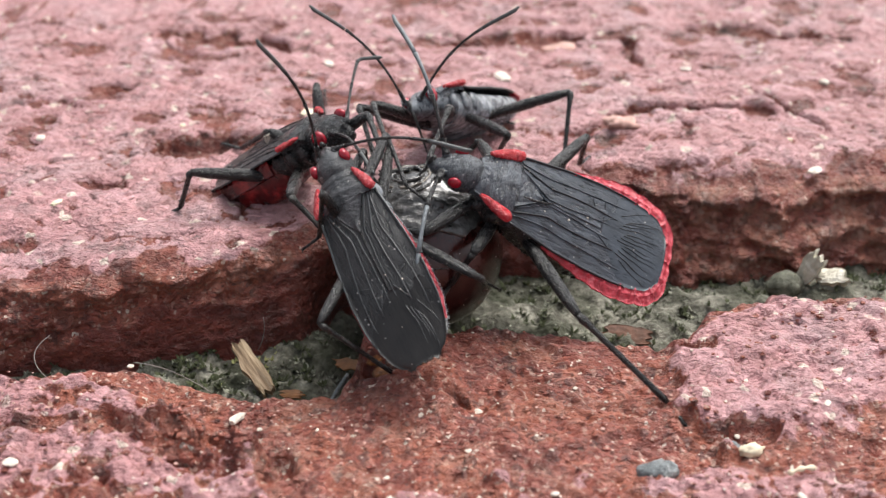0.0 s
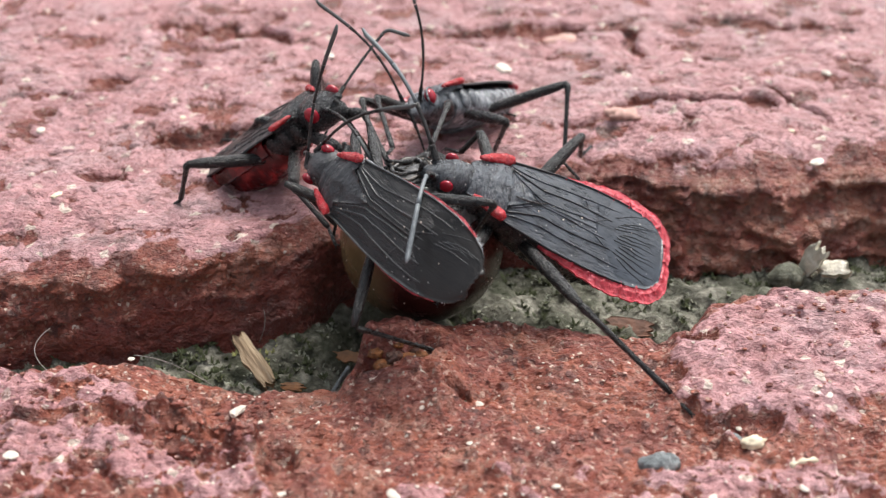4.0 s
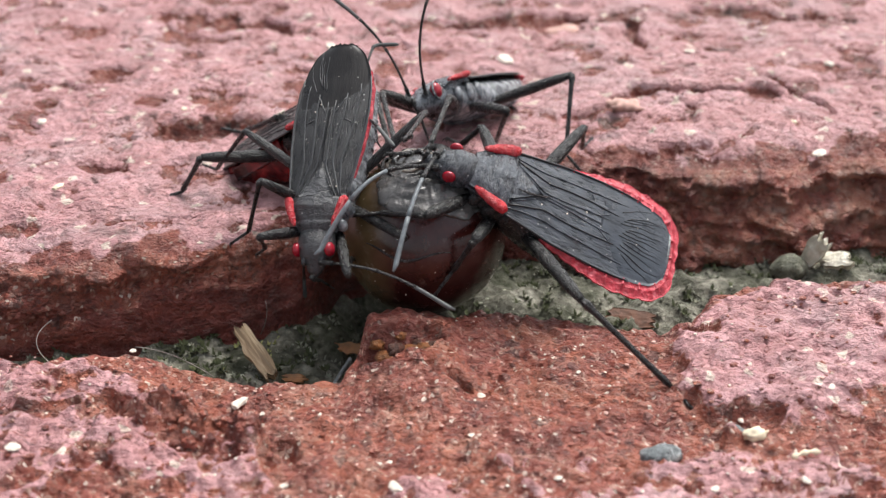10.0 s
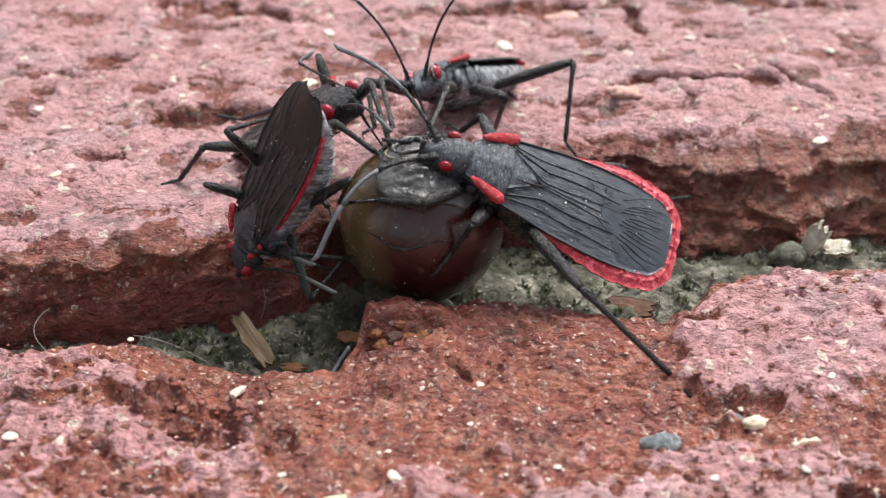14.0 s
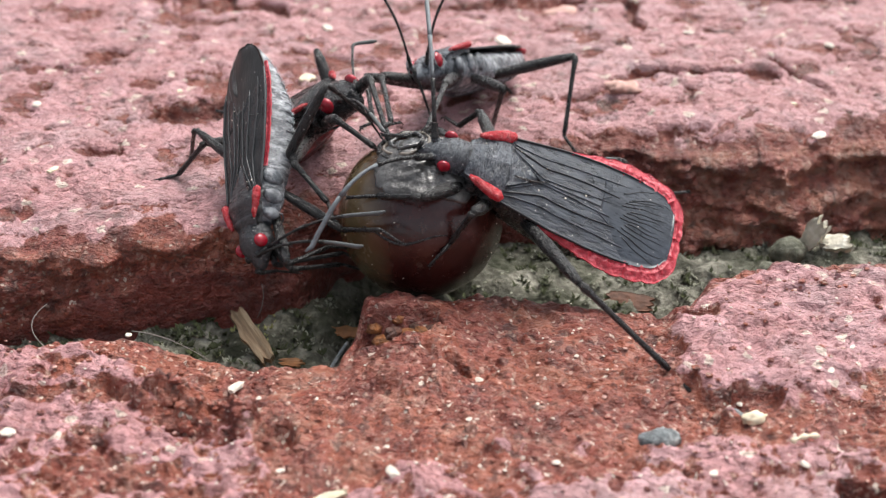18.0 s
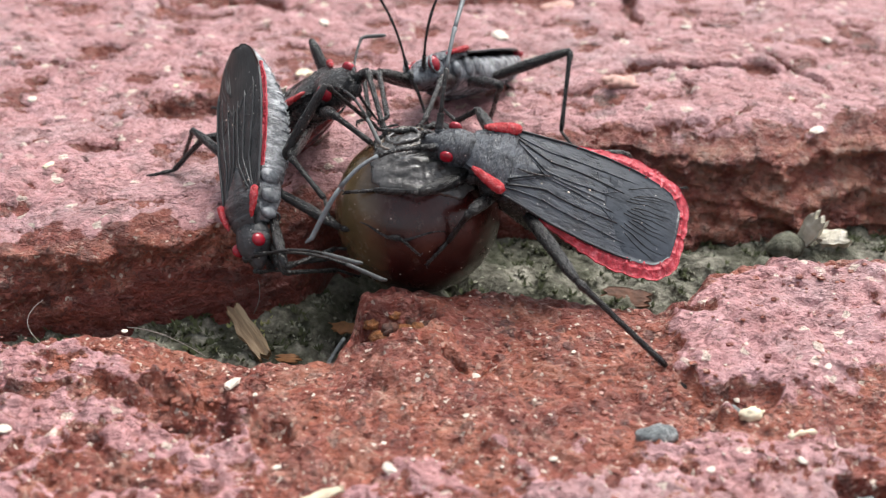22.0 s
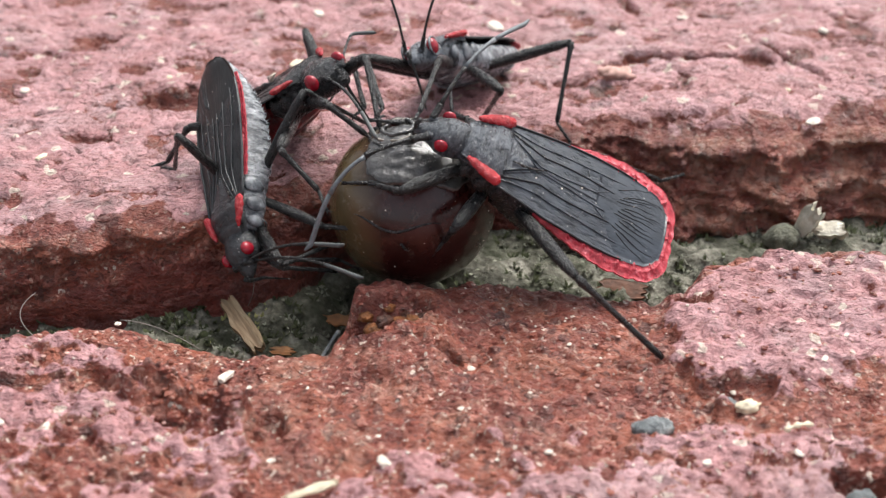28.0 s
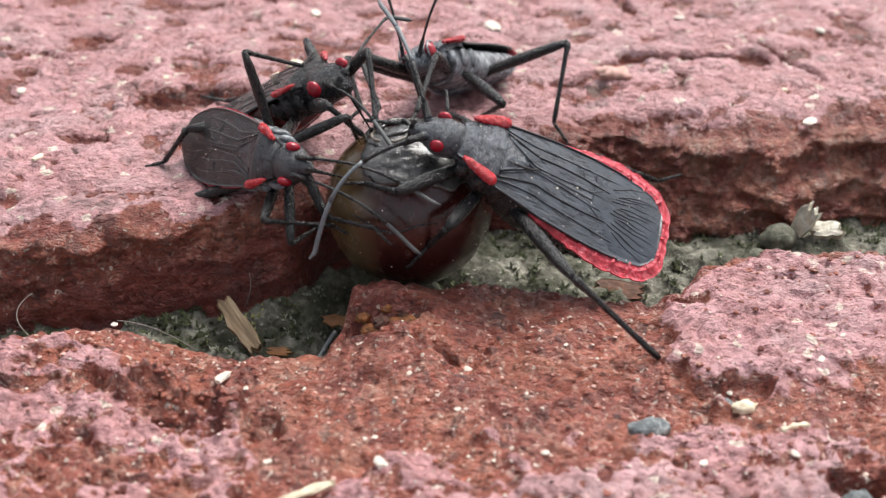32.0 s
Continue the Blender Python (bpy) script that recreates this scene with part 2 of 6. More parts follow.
def make_mortar():
    m = Nodes("mossy_mortar")
    base = m.ramp(m.noise(0.8, 6, 0.65), (0.3, (0.036, 0.034, 0.024)), (0.46, (0.092, 0.088, 0.066)), (0.60, (0.23, 0.22, 0.175)), (0.71, (0.39, 0.375, 0.32)))
    green = m.ramp(m.noise(0.45, 4), (0.45, 0.0), (0.62, 0.7))
    base = m.mix(green, base, (0.030, 0.036, 0.014))
    v = m.node("ShaderNodeTexVoronoi", Scale=3200.0)
    m.link(m.coords(), v.inputs["Vector"])
    m.bump(v.outputs["Distance"], 0.7, 0.2)
    m.bump(m.noise(1.5, 6, 0.7), 0.9, 0.3)
    return m.set(Base_Color=base, Roughness=0.9)


def make_shell(name, colour, dust, rough=0.5, amount=0.5, scale=4.0, relief=0.10, stretch=None, spec=0.6, punctures=0.5, sharp=1.0):
    """Insect shell: near black, finely wrinkled and punctured, with pale dust and short bloom in crisp patches and specks."""
    m = Nodes(name)
    col = m.ramp(m.noise(1.1, 4, 0.6), (0.3, tuple(c * 0.7 for c in colour)), (0.7, tuple(c * 1.4 for c in colour)))
    grain = m.noise(scale, 6, 0.72, stretch)
    patch = m.ramp(grain, (0.53 - 0.10 * sharp - 0.15 * (1 - sharp), 0.0), (0.53, amount * 0.5), (0.68 + 0.08 * (1 - sharp), amount))
    broad = m.ramp(m.noise(0.55, 3, 0.6), (0.32, 0.35), (0.66, 1.0))
    col = m.mix(m.mix(1.0, patch, broad, "MULTIPLY"), col, dust)
    v = m.node("ShaderNodeTexVoronoi", Scale=3000.0)
    m.link(m.coords(), v.inputs["Vector"])
    speck = m.mix(1.0, m.ramp(v.outputs["Distance"], (0.07, 1.0), (0.13, 0.0)), m.ramp(m.noise(1.3, 2), (0.50, 0.0), (0.57, 0.8)), "MULTIPLY")
    col = m.mix(speck, col, (0.55, 0.53, 0.5))
    holes = m.node("ShaderNodeTexVoronoi", Scale=7500.0)
    m.link(m.coords(), holes.inputs["Vector"])
    if punctures:
        m.bump(holes.outputs["Distance"], punctures, relief * 0.4)
    m.bump(m.noise(scale * 2.2, 5, 0.7, stretch), 0.8, relief * 0.6)
    m.bump(m.ramp(grain, (0.35, 0.0), (0.65, 1.0)), 0.7, relief)
    return m.set(Base_Color=col, Roughness=m.ramp(grain, (0.35, rough * 0.7), (0.65, min(1.0, rough * 1.5))), Specular_IOR_Level=spec)


def make_seed():
    m = Nodes("dark_seed_coat")
    c = m.node("ShaderNodeSeparateXYZ")
    m.link(m.coords(), c.inputs[0])
    side = m.node("ShaderNodeMapRange")
    for k, v in (("From Min", -0.0030), ("From Max", -0.0011), ("To Min", 1.0), ("To Max", 0.0)):
        side.inputs[k].default_value = v
    m.link(c.outputs["X"], side.inputs["Value"])
    dark = m.ramp(m.noise(0.5, 5, 0.6), (0.3, (0.016, 0.0032, 0.0028)), (0.55, (0.036, 0.0070, 0.0058)), (0.75, (0.060, 0.020, 0.014)))
    olive = m.ramp(m.noise(0.6, 4), (0.3, (0.072, 0.050, 0.022)), (0.7, (0.14, 0.10, 0.046)))
    col = m.mix(side.outputs[0], dark, olive)
    scuff = m.ramp(m.noise(1.4, 6, 0.75), (0.56, 0.0), (0.70, 0.30))
    col = m.mix(scuff, col, (0.20, 0.16, 0.13))
    m.bump(m.noise(0.9, 4, 0.6), 0.35, 0.08)
    m.bump(m.noise(2.6, 5, 0.7), 0.5, 0.05)
    m.bump(m.noise(7.0, 3), 0.25, 0.02)
    return m.set(Base_Color=col, Roughness=m.ramp(m.noise(1.1, 5, 0.65), (0.35, 0.10), (0.7, 0.32)), Coat_Weight=0.25, Coat_Roughness=0.12, Specular_IOR_Level=0.4)


BRICK = make_brick()
MORTAR = make_mortar()
WING = make_shell("matt_black_wing", (0.020, 0.0245, 0.031), (0.090, 0.109, 0.137), 0.29, 0.7, 3.2, 0.045, (0.35, 1.6, 1.0), punctures=0.25, sharp=0.4)
DULL = make_shell("dull_black_wing", (0.0100, 0.0099, 0.0102), (0.040, 0.041, 0.043), 0.29, 0.6, 3.4, 0.035, (0.35, 1.7, 1.0), spec=0.46, punctures=0.25, sharp=0.4)
MEMBRANE = make_shell("smoky_brown_membrane", (0.0100, 0.0090, 0.0084), (0.034, 0.031, 0.029), 0.34, 0.5, 1.2, 0.016, (0.35, 1.6, 1.0), spec=0.38, punctures=0, sharp=0.4)
BLUEFILM = make_shell("blue_black_membrane", (0.021, 0.026, 0.033), (0.085, 0.102, 0.128), 0.28, 0.6, 1.6, 0.016, (0.5, 1.4, 1.0), spec=0.55, punctures=0, sharp=0.4)
VEIN = plain("black_vein", (0.013, 0.014, 0.016), 0.32)
PALEVEIN = plain("grey_vein", (0.050, 0.053, 0.055), 0.30, 0.4, 4.0, 0.3, 0.01)
SHIELD = make_shell("dusty_black_shield", (0.026, 0.031, 0.038), (0.135, 0.156, 0.185), 0.27, 0.75, 1.5, 0.09, (1.5, 0.8, 1.0), punctures=0.5, sharp=0.6)
DARK = make_shell("glossy_black_shell", (0.007, 0.007, 0.008), (0.15, 0.154, 0.16), 0.22, 0.32, 5.0, 0.12, (1.4, 0.8, 1.0), spec=0.42)
DIM = make_shell("dim_black_shield", (0.018, 0.019, 0.021), (0.085, 0.089, 0.094), 0.30, 0.7, 1.6, 0.07, (1.5, 0.8, 1.0), punctures=0.4, sharp=0.6)
HEAD = make_shell("dusty_black_head", (0.026, 0.030, 0.035), (0.14, 0.158, 0.18), 0.25, 0.72, 3.2, 0.06, (1.6, 0.8, 1.0), punctures=0.3, sharp=0.5)
GREYHEAD = make_shell("downy_grey_head", (0.034, 0.040, 0.048), (0.26, 0.29, 0.33), 0.28, 0.9, 3.4, 0.06, (1.3, 0.8, 1.0), punctures=0.3, sharp=0.6)
UNDER = make_shell("grey_downy_underside", (0.075, 0.083, 0.092), (0.66, 0.69, 0.72), 0.20, 0.95, 1.8, 0.07, (1.8, 0.8, 0.7), punctures=0.2, sharp=0.5, spec=0.8)
DOWN = plain("white_down", (0.62, 0.66, 0.70), 0.4, 0.25, 3.0)
BELLY = make_shell("dark_underside", (0.008, 0.007, 0.007), (0.09, 0.08, 0.08), 0.22, 0.45, 4.5, 0.06)
LEG = make_shell("black_leg", (0.008, 0.008, 0.0085), (0.085, 0.085, 0.08), 0.26, 0.34, 4.0, 0.055, (0.5, 1.6, 1.6), spec=0.42, punctures=0.4, sharp=0.8)
RED = make_shell("scarlet_shell", (0.48, 0.014, 0.022), (0.66, 0.12, 0.14), 0.22, 0.5, 3.6, 0.10, punctures=0.6, sharp=0.7)
RIM = plain("crimson_margin", (0.50, 0.040, 0.060), 0.24, 0.5, 2.6, 0.9, 0.12, second=(0.72, 0.17, 0.20))
DARKRED = plain("mottled_dark_red_flank", (0.11, 0.008, 0.009), 0.24, 0.9, 0.9, 0.8, 0.10, second=(0.45, 0.035, 0.034))
EYE = plain("dark_red_eye", (0.27, 0.006, 0.018), 0.22, 0.3, 4.0, 0.25, 0.01)
CLUB = plain("grey_antenna_tip", (0.075, 0.08, 0.08), 0.6, 0.3, 4.0)
PALECLUB = plain("pale_grey_antenna_end", (0.13, 0.148, 0.158), 0.5, 0.35, 5.0)
SEED = make_seed()
CAP = plain("papery_grey_scar", (0.050, 0.047, 0.044), 0.16, 0.7, 1.1, 1.0, 0.12, second=(0.125, 0.122, 0.116), Coat_Weight=0.5, Coat_Roughness=0.10)
TANCAP = plain("pale_brown_hilum", (0.16, 0.135, 0.11), 0.3, 0.6, 1.4, 0.9, 0.10, second=(0.34, 0.31, 0.27))
FLANK = make_shell("glassy_grey_flank", (0.070, 0.080, 0.090), (0.52, 0.55, 0.58), 0.10, 0.8, 1.6, 0.06, punctures=0, sharp=0.6)
WOOD = plain("weathered_splinter", (0.24, 0.16, 0.085), 0.6, 0.65, 1.2, 0.8, 0.14, second=(0.50, 0.38, 0.24), stretch=(0.3, 3, 3))
CREAM = plain("cream_flake", (0.70, 0.61, 0.44), 0.6, 0.25, 2.0)
CHALK = plain("white_grit", (0.60, 0.53, 0.45), 0.6, 0.3, 3.0)
ROSEGRIT = plain("rose_grit", (0.50, 0.30, 0.25), 0.7, 0.4, 2.0)
SLATE = plain("blue_grey_stone", (0.16, 0.18, 0.185), 0.45, 0.6, 2.6, 1.0, 0.2, second=(0.42, 0.43, 0.42))
GREENSTONE = plain("mossy_grey_stone", (0.12, 0.122, 0.085), 0.7, 0.6, 1.6, 1.0, 0.25, second=(0.30, 0.30, 0.24))
MOSS = plain("olive_moss", (0.055, 0.064, 0.025), 0.85, 0.5, 1.0)
LICHEN = plain("grey_green_lichen", (0.25, 0.255, 0.195), 0.85, 0.4, 1.0)
AMBER = plain("dead_leaf", (0.24, 0.10, 0.028), 0.5, 0.5, 1.2)
LEAF = plain("dull_leaf", (0.13, 0.055, 0.030), 0.7, 0.6, 1.4, 0.8, 0.1)
DRYFLAKE = plain("dry_bleached_flake", (0.58, 0.54, 0.43), 0.7, 0.35, 1.6, 0.9, 0.15, second=(0.75, 0.72, 0.62))
STRAWGREEN = plain("yellow_green_moss", (0.30, 0.30, 0.12), 0.8, 0.4, 1.5)
FIBRE = plain("pale_fibre", (0.22, 0.19, 0.17), 0.5)
RUST = plain("dark_rust", (0.075, 0.024, 0.012), 0.5, 0.6, 3.0, 1.0, 0.15)
OCHRE = plain("rust_ochre", (0.27, 0.098, 0.028), 0.45, 0.7, 3.0, 1.0, 0.18)


# ---- brick paving: two worn bricks and the joint between them ----
BACK_EDGE = [(-110, -9), (-40, -4.0), (-18.7, -1.4), (-11.3, -0.4), (-6.9, 1.0), (-4.7, 1.9), (0, 4.6), (6.5, 8.3), (9.5, 9.0), (13, 8.0), (18.8, 8.4), (24.3, 10.0), (40, 12.5), (110, 20)]
FRONT_EDGE = [(-110, -12), (-30, -7.6), (-17.2, -6.4), (-13.7, -5.9), (-10.9, -5.9), (-9.6, -6.3), (-7.3, -7.3), (-5.4, -7.7), (-3.3, -7.5), (-2.75, -6.0), (-2.4, -3.7),
              (-1.1, -3.1), (3.9, -2.5), (8.8, -3.2), (10.6, -4.0), (11.3, -3.9), (12.9, -2.0), (15, -1.0), (21, -0.7), (40, 1.5), (110, 9)]
TOP, FLOOR = 2.0, -3.1
SEED_AT, SEED_R = Vector((0.0, 0.5, 2.22)), 3.73


def along(x, knots):
    return np.interp(x, [k[0] for k in knots], [k[1] for k in knots])


def fine_axis(lo, a, b, hi, step, coarse):
    return np.concatenate([np.arange(lo, a, coarse), np.arange(a, b, step), np.arange(b, hi + coarse, coarse)])


def groove(x, y, ax, ay, bx, by, width, depth):
    """A worn hollow along a short line."""
    dx, dy = bx - ax, by - ay
    t = np.clip(((x - ax) * dx + (y - ay) * dy) / (dx * dx + dy * dy + 1e-9), 0, 1)
    d = np.hypot(x - ax - t * dx, (y - ay - t * dy) * 1.0)
    d = d + 0.45 * width * fbm(x * 0.9, y * 0.9, 77, 3)
    return depth * (1 - smooth(0.35 * width, width, d))


def pits(x, y, seed):
    """Weathered pits and lifted flakes of three sizes, sharp-rimmed; depth in mm."""
    wx, wy = x + 0.5 * fbm(x * 0.9, y * 0.9, seed + 31, 3), y + 0.4 * fbm(x * 0.9, y * 0.9, seed + 37, 3)
    a = fbm(wx * 0.42, wy * 0.62, seed, 4, 0.6)
    b = fbm(wx * 1.15 + wy * 0.3, wy * 1.7, seed + 9, 3, 0.55)
    c = fbm(wx * 2.6 + wy * 0.8, wy * 3.4, seed + 19, 2, 0.5)
    return 0.34 * smooth(0.42, 0.62, a) + 0.22 * smooth(0.38, 0.56, b) + 0.10 * smooth(0.42, 0.6, c)


def back_top(x, y):
    """Height and skin of the back brick's upper face."""
    hollow = (groove(x, y, -13.5, 12.2, -9.8, 12.6, 1.6, 0.9) + groove(x, y, -17.5, 7.6, -15.5, 7.4, 0.7, 0.6) + groove(x, y, -17, 29.5, -10, 28.4, 1.5, 0.7)
              + groove(x, y, 2.5, 28.8, 9, 28.2, 1.6, 0.8) + groove(x, y, 13.0, 28.5, 13.2, 24.5, 0.6, 0.6) + groove(x, y, 12.0, 17.4, 19.5, 16.8, 0.7, 0.7)
              + groove(x, y, 20.0, 18.5, 22.5, 14.5, 0.35, 0.5) + groove(x, y, 12.6, 9.9, 14.8, 10.2, 0.5, 0.5) + groove(x, y, -19.8, 20.2, -18, 20, 1.0, 0.5)
              + groove(x, y, 18, 31, 27, 29, 1.2, 0.6) + groove(x, y, 8.0, 14.0, 10.0, 15.2, 0.7, 0.5))
    p = pits(x, y, 3) * 0.62
    z = TOP + 0.35 * fbm(x * 0.16, y * 0.16, 11, 3) + 0.10 * fbm(x * 0.8, y * 0.8, 21, 3) - p - hollow
    skin = 1 - 0.75 * smooth(0.06, 0.2, p) - 0.9 * smooth(0.1, 0.5, hollow)
    return z, skin


def make_back_brick(parent):
    xs = fine_axis(-100, -33, 36, 100, 0.125, 3.0)
    face = np.linspace(-3.6, 0.0, 46)
    top = np.concatenate([np.arange(0.12, 34, 0.13), np.arange(34, 100, 2.5)])
    X = xs[:, None]
    ye = along(X, BACK_EDGE) + 0.55 * fbm(X * 0.35, X * 0 + 4.2, 31, 4)
    pos = np.zeros((len(xs), len(face) + len(top), 3))
    skin = np.zeros(pos.shape[:2])
    # front face: rough, slightly battered, undercut in layers
    n = len(face)
    zfull = FLOOR - 0.9 + (face[None, :] + 3.6) / 3.6 * (TOP + 0.9 - FLOOR - 0.7)
    rise = (zfull - FLOOR) / (TOP - FLOOR)
    rough = 0.34 * fbm(X * 0.45, zfull * 0.9, 41, 5, 0.58) + 0.14 * fbm(X * 1.4, zfull * 2.6, 47, 3)
    low = np.interp(X, [-24, -17, -12, -8, -4, 0], [0.30, 0.36, 0.50, 0.66, 0.84, 1.1])
    crumb = smooth(low - 0.06, low + 0.10, rise + 0.13 * fbm(X * 0.5, zfull * 0.6, 53, 4))
    crumb = np.maximum(crumb, smooth(6.5, 9.0, X + 0.8 * fbm(X * 0.5, zfull, 54, 3)))
    right = smooth(6.5, 10.0, X)
    layers = smooth(-0.15, 0.15, fbm(X * 0.35, zfull * 1.5, 58, 4))
    rough = rough * (0.42 + 0.58 * np.maximum(crumb, right)) * (1 + 0.5 * right) + crumb * (1 - 0.5 * right) * (0.12 + 0.28 * fbm(X * 0.7, zfull * 1.4, 55, 5, 0.6)) + 0.22 * right * layers
    pos[:, :n, 0] = X
    pos[:, :n, 1] = ye - (0.75 + 1.0 * smooth(-11, -7.0, X) * smooth(-4.0, -6.0, X) - 1.9 * smooth(-6.2, -3.5, X) * smooth(5.0, 3.0, X) + 2.3 * right + 0.5 * smooth(-9, -15, X)) * (1 - rise) + rough * 0.9 + 0.35 * smooth(0.8, 1.0, rise)
    pos[:, :n, 2] = zfull
    skin[:, :n] = 0.75 * smooth(0.93, 1.08, rise + 0.12 * fbm(X * 0.5, zfull, 57, 3))
    # upper face with a rounded, chipped arris
    Yt = ye + 0.35 + top[None, :]
    z, s = back_top(X + 0 * Yt, Yt)
    chip = 1.0 + 0.8 * fbm(X * 0.3, X * 0 + 9.1, 61, 3)
    edge = np.exp(-top[None, :] / np.maximum(0.35, chip))
    pos[:, n:, 0], pos[:, n:, 1] = X, Yt
    pos[:, n:, 2] = z - 0.62 * edge + 0.10 * edge * fbm(X * 1.3, Yt * 1.3, 63, 3)
    skin[:, n:] = s * smooth(0.05, 1.3, top[None, :] + 0.9 * fbm(X * 0.5, Yt * 0.6, 65, 3))
    grime_and_shade = np.zeros_like(skin)
    grime_and_shade[:, n:] = 0.45 + 0.5 * (1 - s)
    # last term: a hole's shade painted on the left of the uncut face
    grime_and_shade[:, :n] = 0.40 * (1 - crumb) + 0.22 * crumb + 0.35 * right + groove(X, zfull * 1.0, -19.5, 0.4, -17.8, 0.2, 1.0, 0.8)
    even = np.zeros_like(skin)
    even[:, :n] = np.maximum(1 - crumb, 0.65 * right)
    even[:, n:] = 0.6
    pale = np.zeros_like(skin)
    pale[:, :n] = crumb * (0.16 + 0.22 * right)
    return grid_object("brick", pos, BRICK, parent, (("skin", skin), ("grime_and_shade", grime_and_shade), ("plain", even), ("pale", pale)))


def front_top(x, y):
    """Height, skin and dark grimy patches of the front brick, darker in its pockets: spalled in the middle, old skin
    left on three sides.
    """
    wob = 0.55 * fbm(x * 0.55, y * 0.55, 71, 4) + 0.2 * fbm(x * 1.6, y * 1.6, 73, 2)
    right = np.minimum(x - np.interp(y, [-12, -10.7, -8.7, -5.6, -1], [12.5, 11.6, 10.3, 10.6, 11.3]),
                       (y - np.interp(x, [10, 11.7, 14.4, 18.6, 24, 40], [-8.9, -10.6, -10.6, -9.8, -9.4, -9])) * 0.42)
    left = np.minimum(np.interp(x, [-40, -13.7, -12, -8.9, -6.4, -5.2], [-6.6, -6.9, -8.2, -10.0, -11.4, -12.6]) - y, (-5.3 - x) * 0.8)
    near = np.interp(x, [-3.2, -2, 0.5, 3.4, 7.5, 12, 18, 40], [-17, -14.6, -12.9, -12.7, -13.3, -11.9, -11.9, -12]) - y
    pr, pl, pn = smooth(-0.2, 0.5, right + 0.75 * wob), smooth(-0.5, 0.45, left + 0.9 * wob), smooth(-0.4, 1.5, near + 1.6 * wob)
    base = 0.26 * fbm(x * 0.22, y * 0.22, 75, 3) + 0.12 * fbm(x * 0.8, y * 0.9, 79, 5, 0.65) + 0.05 * fbm(x * 3.1, y * 3.1, 87, 2)
    lumpy = 0.60 * smooth(1.9, 0.8, np.hypot((x + 0.1) * 0.85, y + 8.2)) * (1 + 0.4 * fbm(x * 0.8, y * 0.8, 78, 3)) + 0.35 * smooth(2.4, 1.2, np.hypot((x + 0.6) * 0.9, (y + 5.6) * 0.9)) + 0.34 * smooth(-3.2, -2.2, x) * smooth(6.5, 1.0, x) * smooth(-6.2, -4.6, y) * (1 + 0.3 * fbm(x * 0.9, y * 0.9, 76, 3))
    pocket = groove(x, y, -1.7, -5.7, 0.6, -5.4, 0.8, 0.85) + groove(x, y, 1.4, -8.0, 1.7, -8.3, 0.5, 0.7) + groove(x, y, -2.3, -6.2, -1.5, -6.4, 0.45, 0.5)
    pocket = pocket + groove(x, y, 11.5, -10.5, 12.4, -10.9, 0.5, 0.5) + groove(x, y, 15.2, -15.6, 16.4, -15.4, 1.0, 1.3) + groove(x, y, 11.5, -4.6, 12.4, -4.7, 0.5, 0.8) + groove(x, y, 12.6, -10.3, 13.6, -10.5, 0.6, 0.6) + groove(x, y, 10.6, -6.0, 10.9, -8.4, 0.3, 0.25)
    pocket = pocket + groove(x, y, -5.4, -11.6, -4.9, -12.4, 0.55, 0.7) + groove(x, y, -17, -10.2, -14, -10.0, 0.7, 0.6) + groove(x, y, -12.5, -9.4, -11.5, -10.4, 0.5, 0.4)
    p = pits(x, y, 83)
    lean = 0.35 * fbm(x * 0.8, y * 0.8, 84, 3)
    flake = 0.22 * smooth(-0.15, 0.45, fbm(x * 0.62 + y * 0.35 + lean, y * 1.35 + lean, 86, 3, 0.5)) + 0.17 * smooth(0.0, 0.40, fbm(x * 1.3 + y * 0.4, y * 2.3 + lean, 88, 2)) + 0.08 * smooth(-0.05, 0.35, fbm(x * 2.4 - y * 0.5, y * 3.6, 92, 2))
    crag = 0.30 * (0.45 - np.abs(fbm(x * 0.75 + 0.3 * y, y * 1.1, 90, 4, 0.6)))
    # a broken crag of dark stone in the skin, and knobbly flakes all over
    crest = groove(x, y, -10.2, -10.5, -6.6, -11.6, 1.5, 1.0)
    knob = 0.15 * smooth(-0.1, 0.35, fbm(x * 1.5 + 0.4 * y, y * 2.1, 94, 3, 0.55)) + 0.07 * smooth(-0.1, 0.3, fbm(x * 3.2, y * 3.8, 96, 2))
    z = crest * (0.3 + 0.55 * fbm(x * 1.1 + 0.5 * y, y * 1.9, 98, 4, 0.6)) + knob * (1 - pr)
    z = z + base + lumpy - pocket + (pl + 0.5 * pn) * crag + pr * (0.80 - flake + 0.14 * fbm(x * 0.3, y * 0.5, 85, 3)) + pl * (0.62 - 0.6 * p - 0.14 * smooth(0.05, 0.5, fbm(x * 0.5, y * 0.7, 89, 4))) + pn * (0.42 - 0.6 * p) - (1 - np.maximum(pr, np.maximum(pl, pn))) * 0.22 * p
    p = p * (1 - pr) * (1 - 0.3 * pl) + 0.07 * smooth(0.28, 0.47, flake) * pr
    skin = np.maximum(pr, np.maximum(0.80 * pl * (1.0 - 0.3 * smooth(0.1, 0.45, fbm(x * 0.5, y * 0.7, 89, 4))), pn * 0.85)) * (1 - 0.85 * smooth(0.05, 0.2, p)) * (1 - 0.8 * smooth(0.1, 0.4, pocket)) * (1 - 0.25 * crest)
    grime_and_shade = 0.10 + groove(x, y, -9.4, -10.6, -7.2, -11.9, 1.2, 0.15) + 0.15 * pl * smooth(-10, -6.5, x) + 0.5 * smooth(0.1, 0.5, pocket)
    return z, skin, grime_and_shade


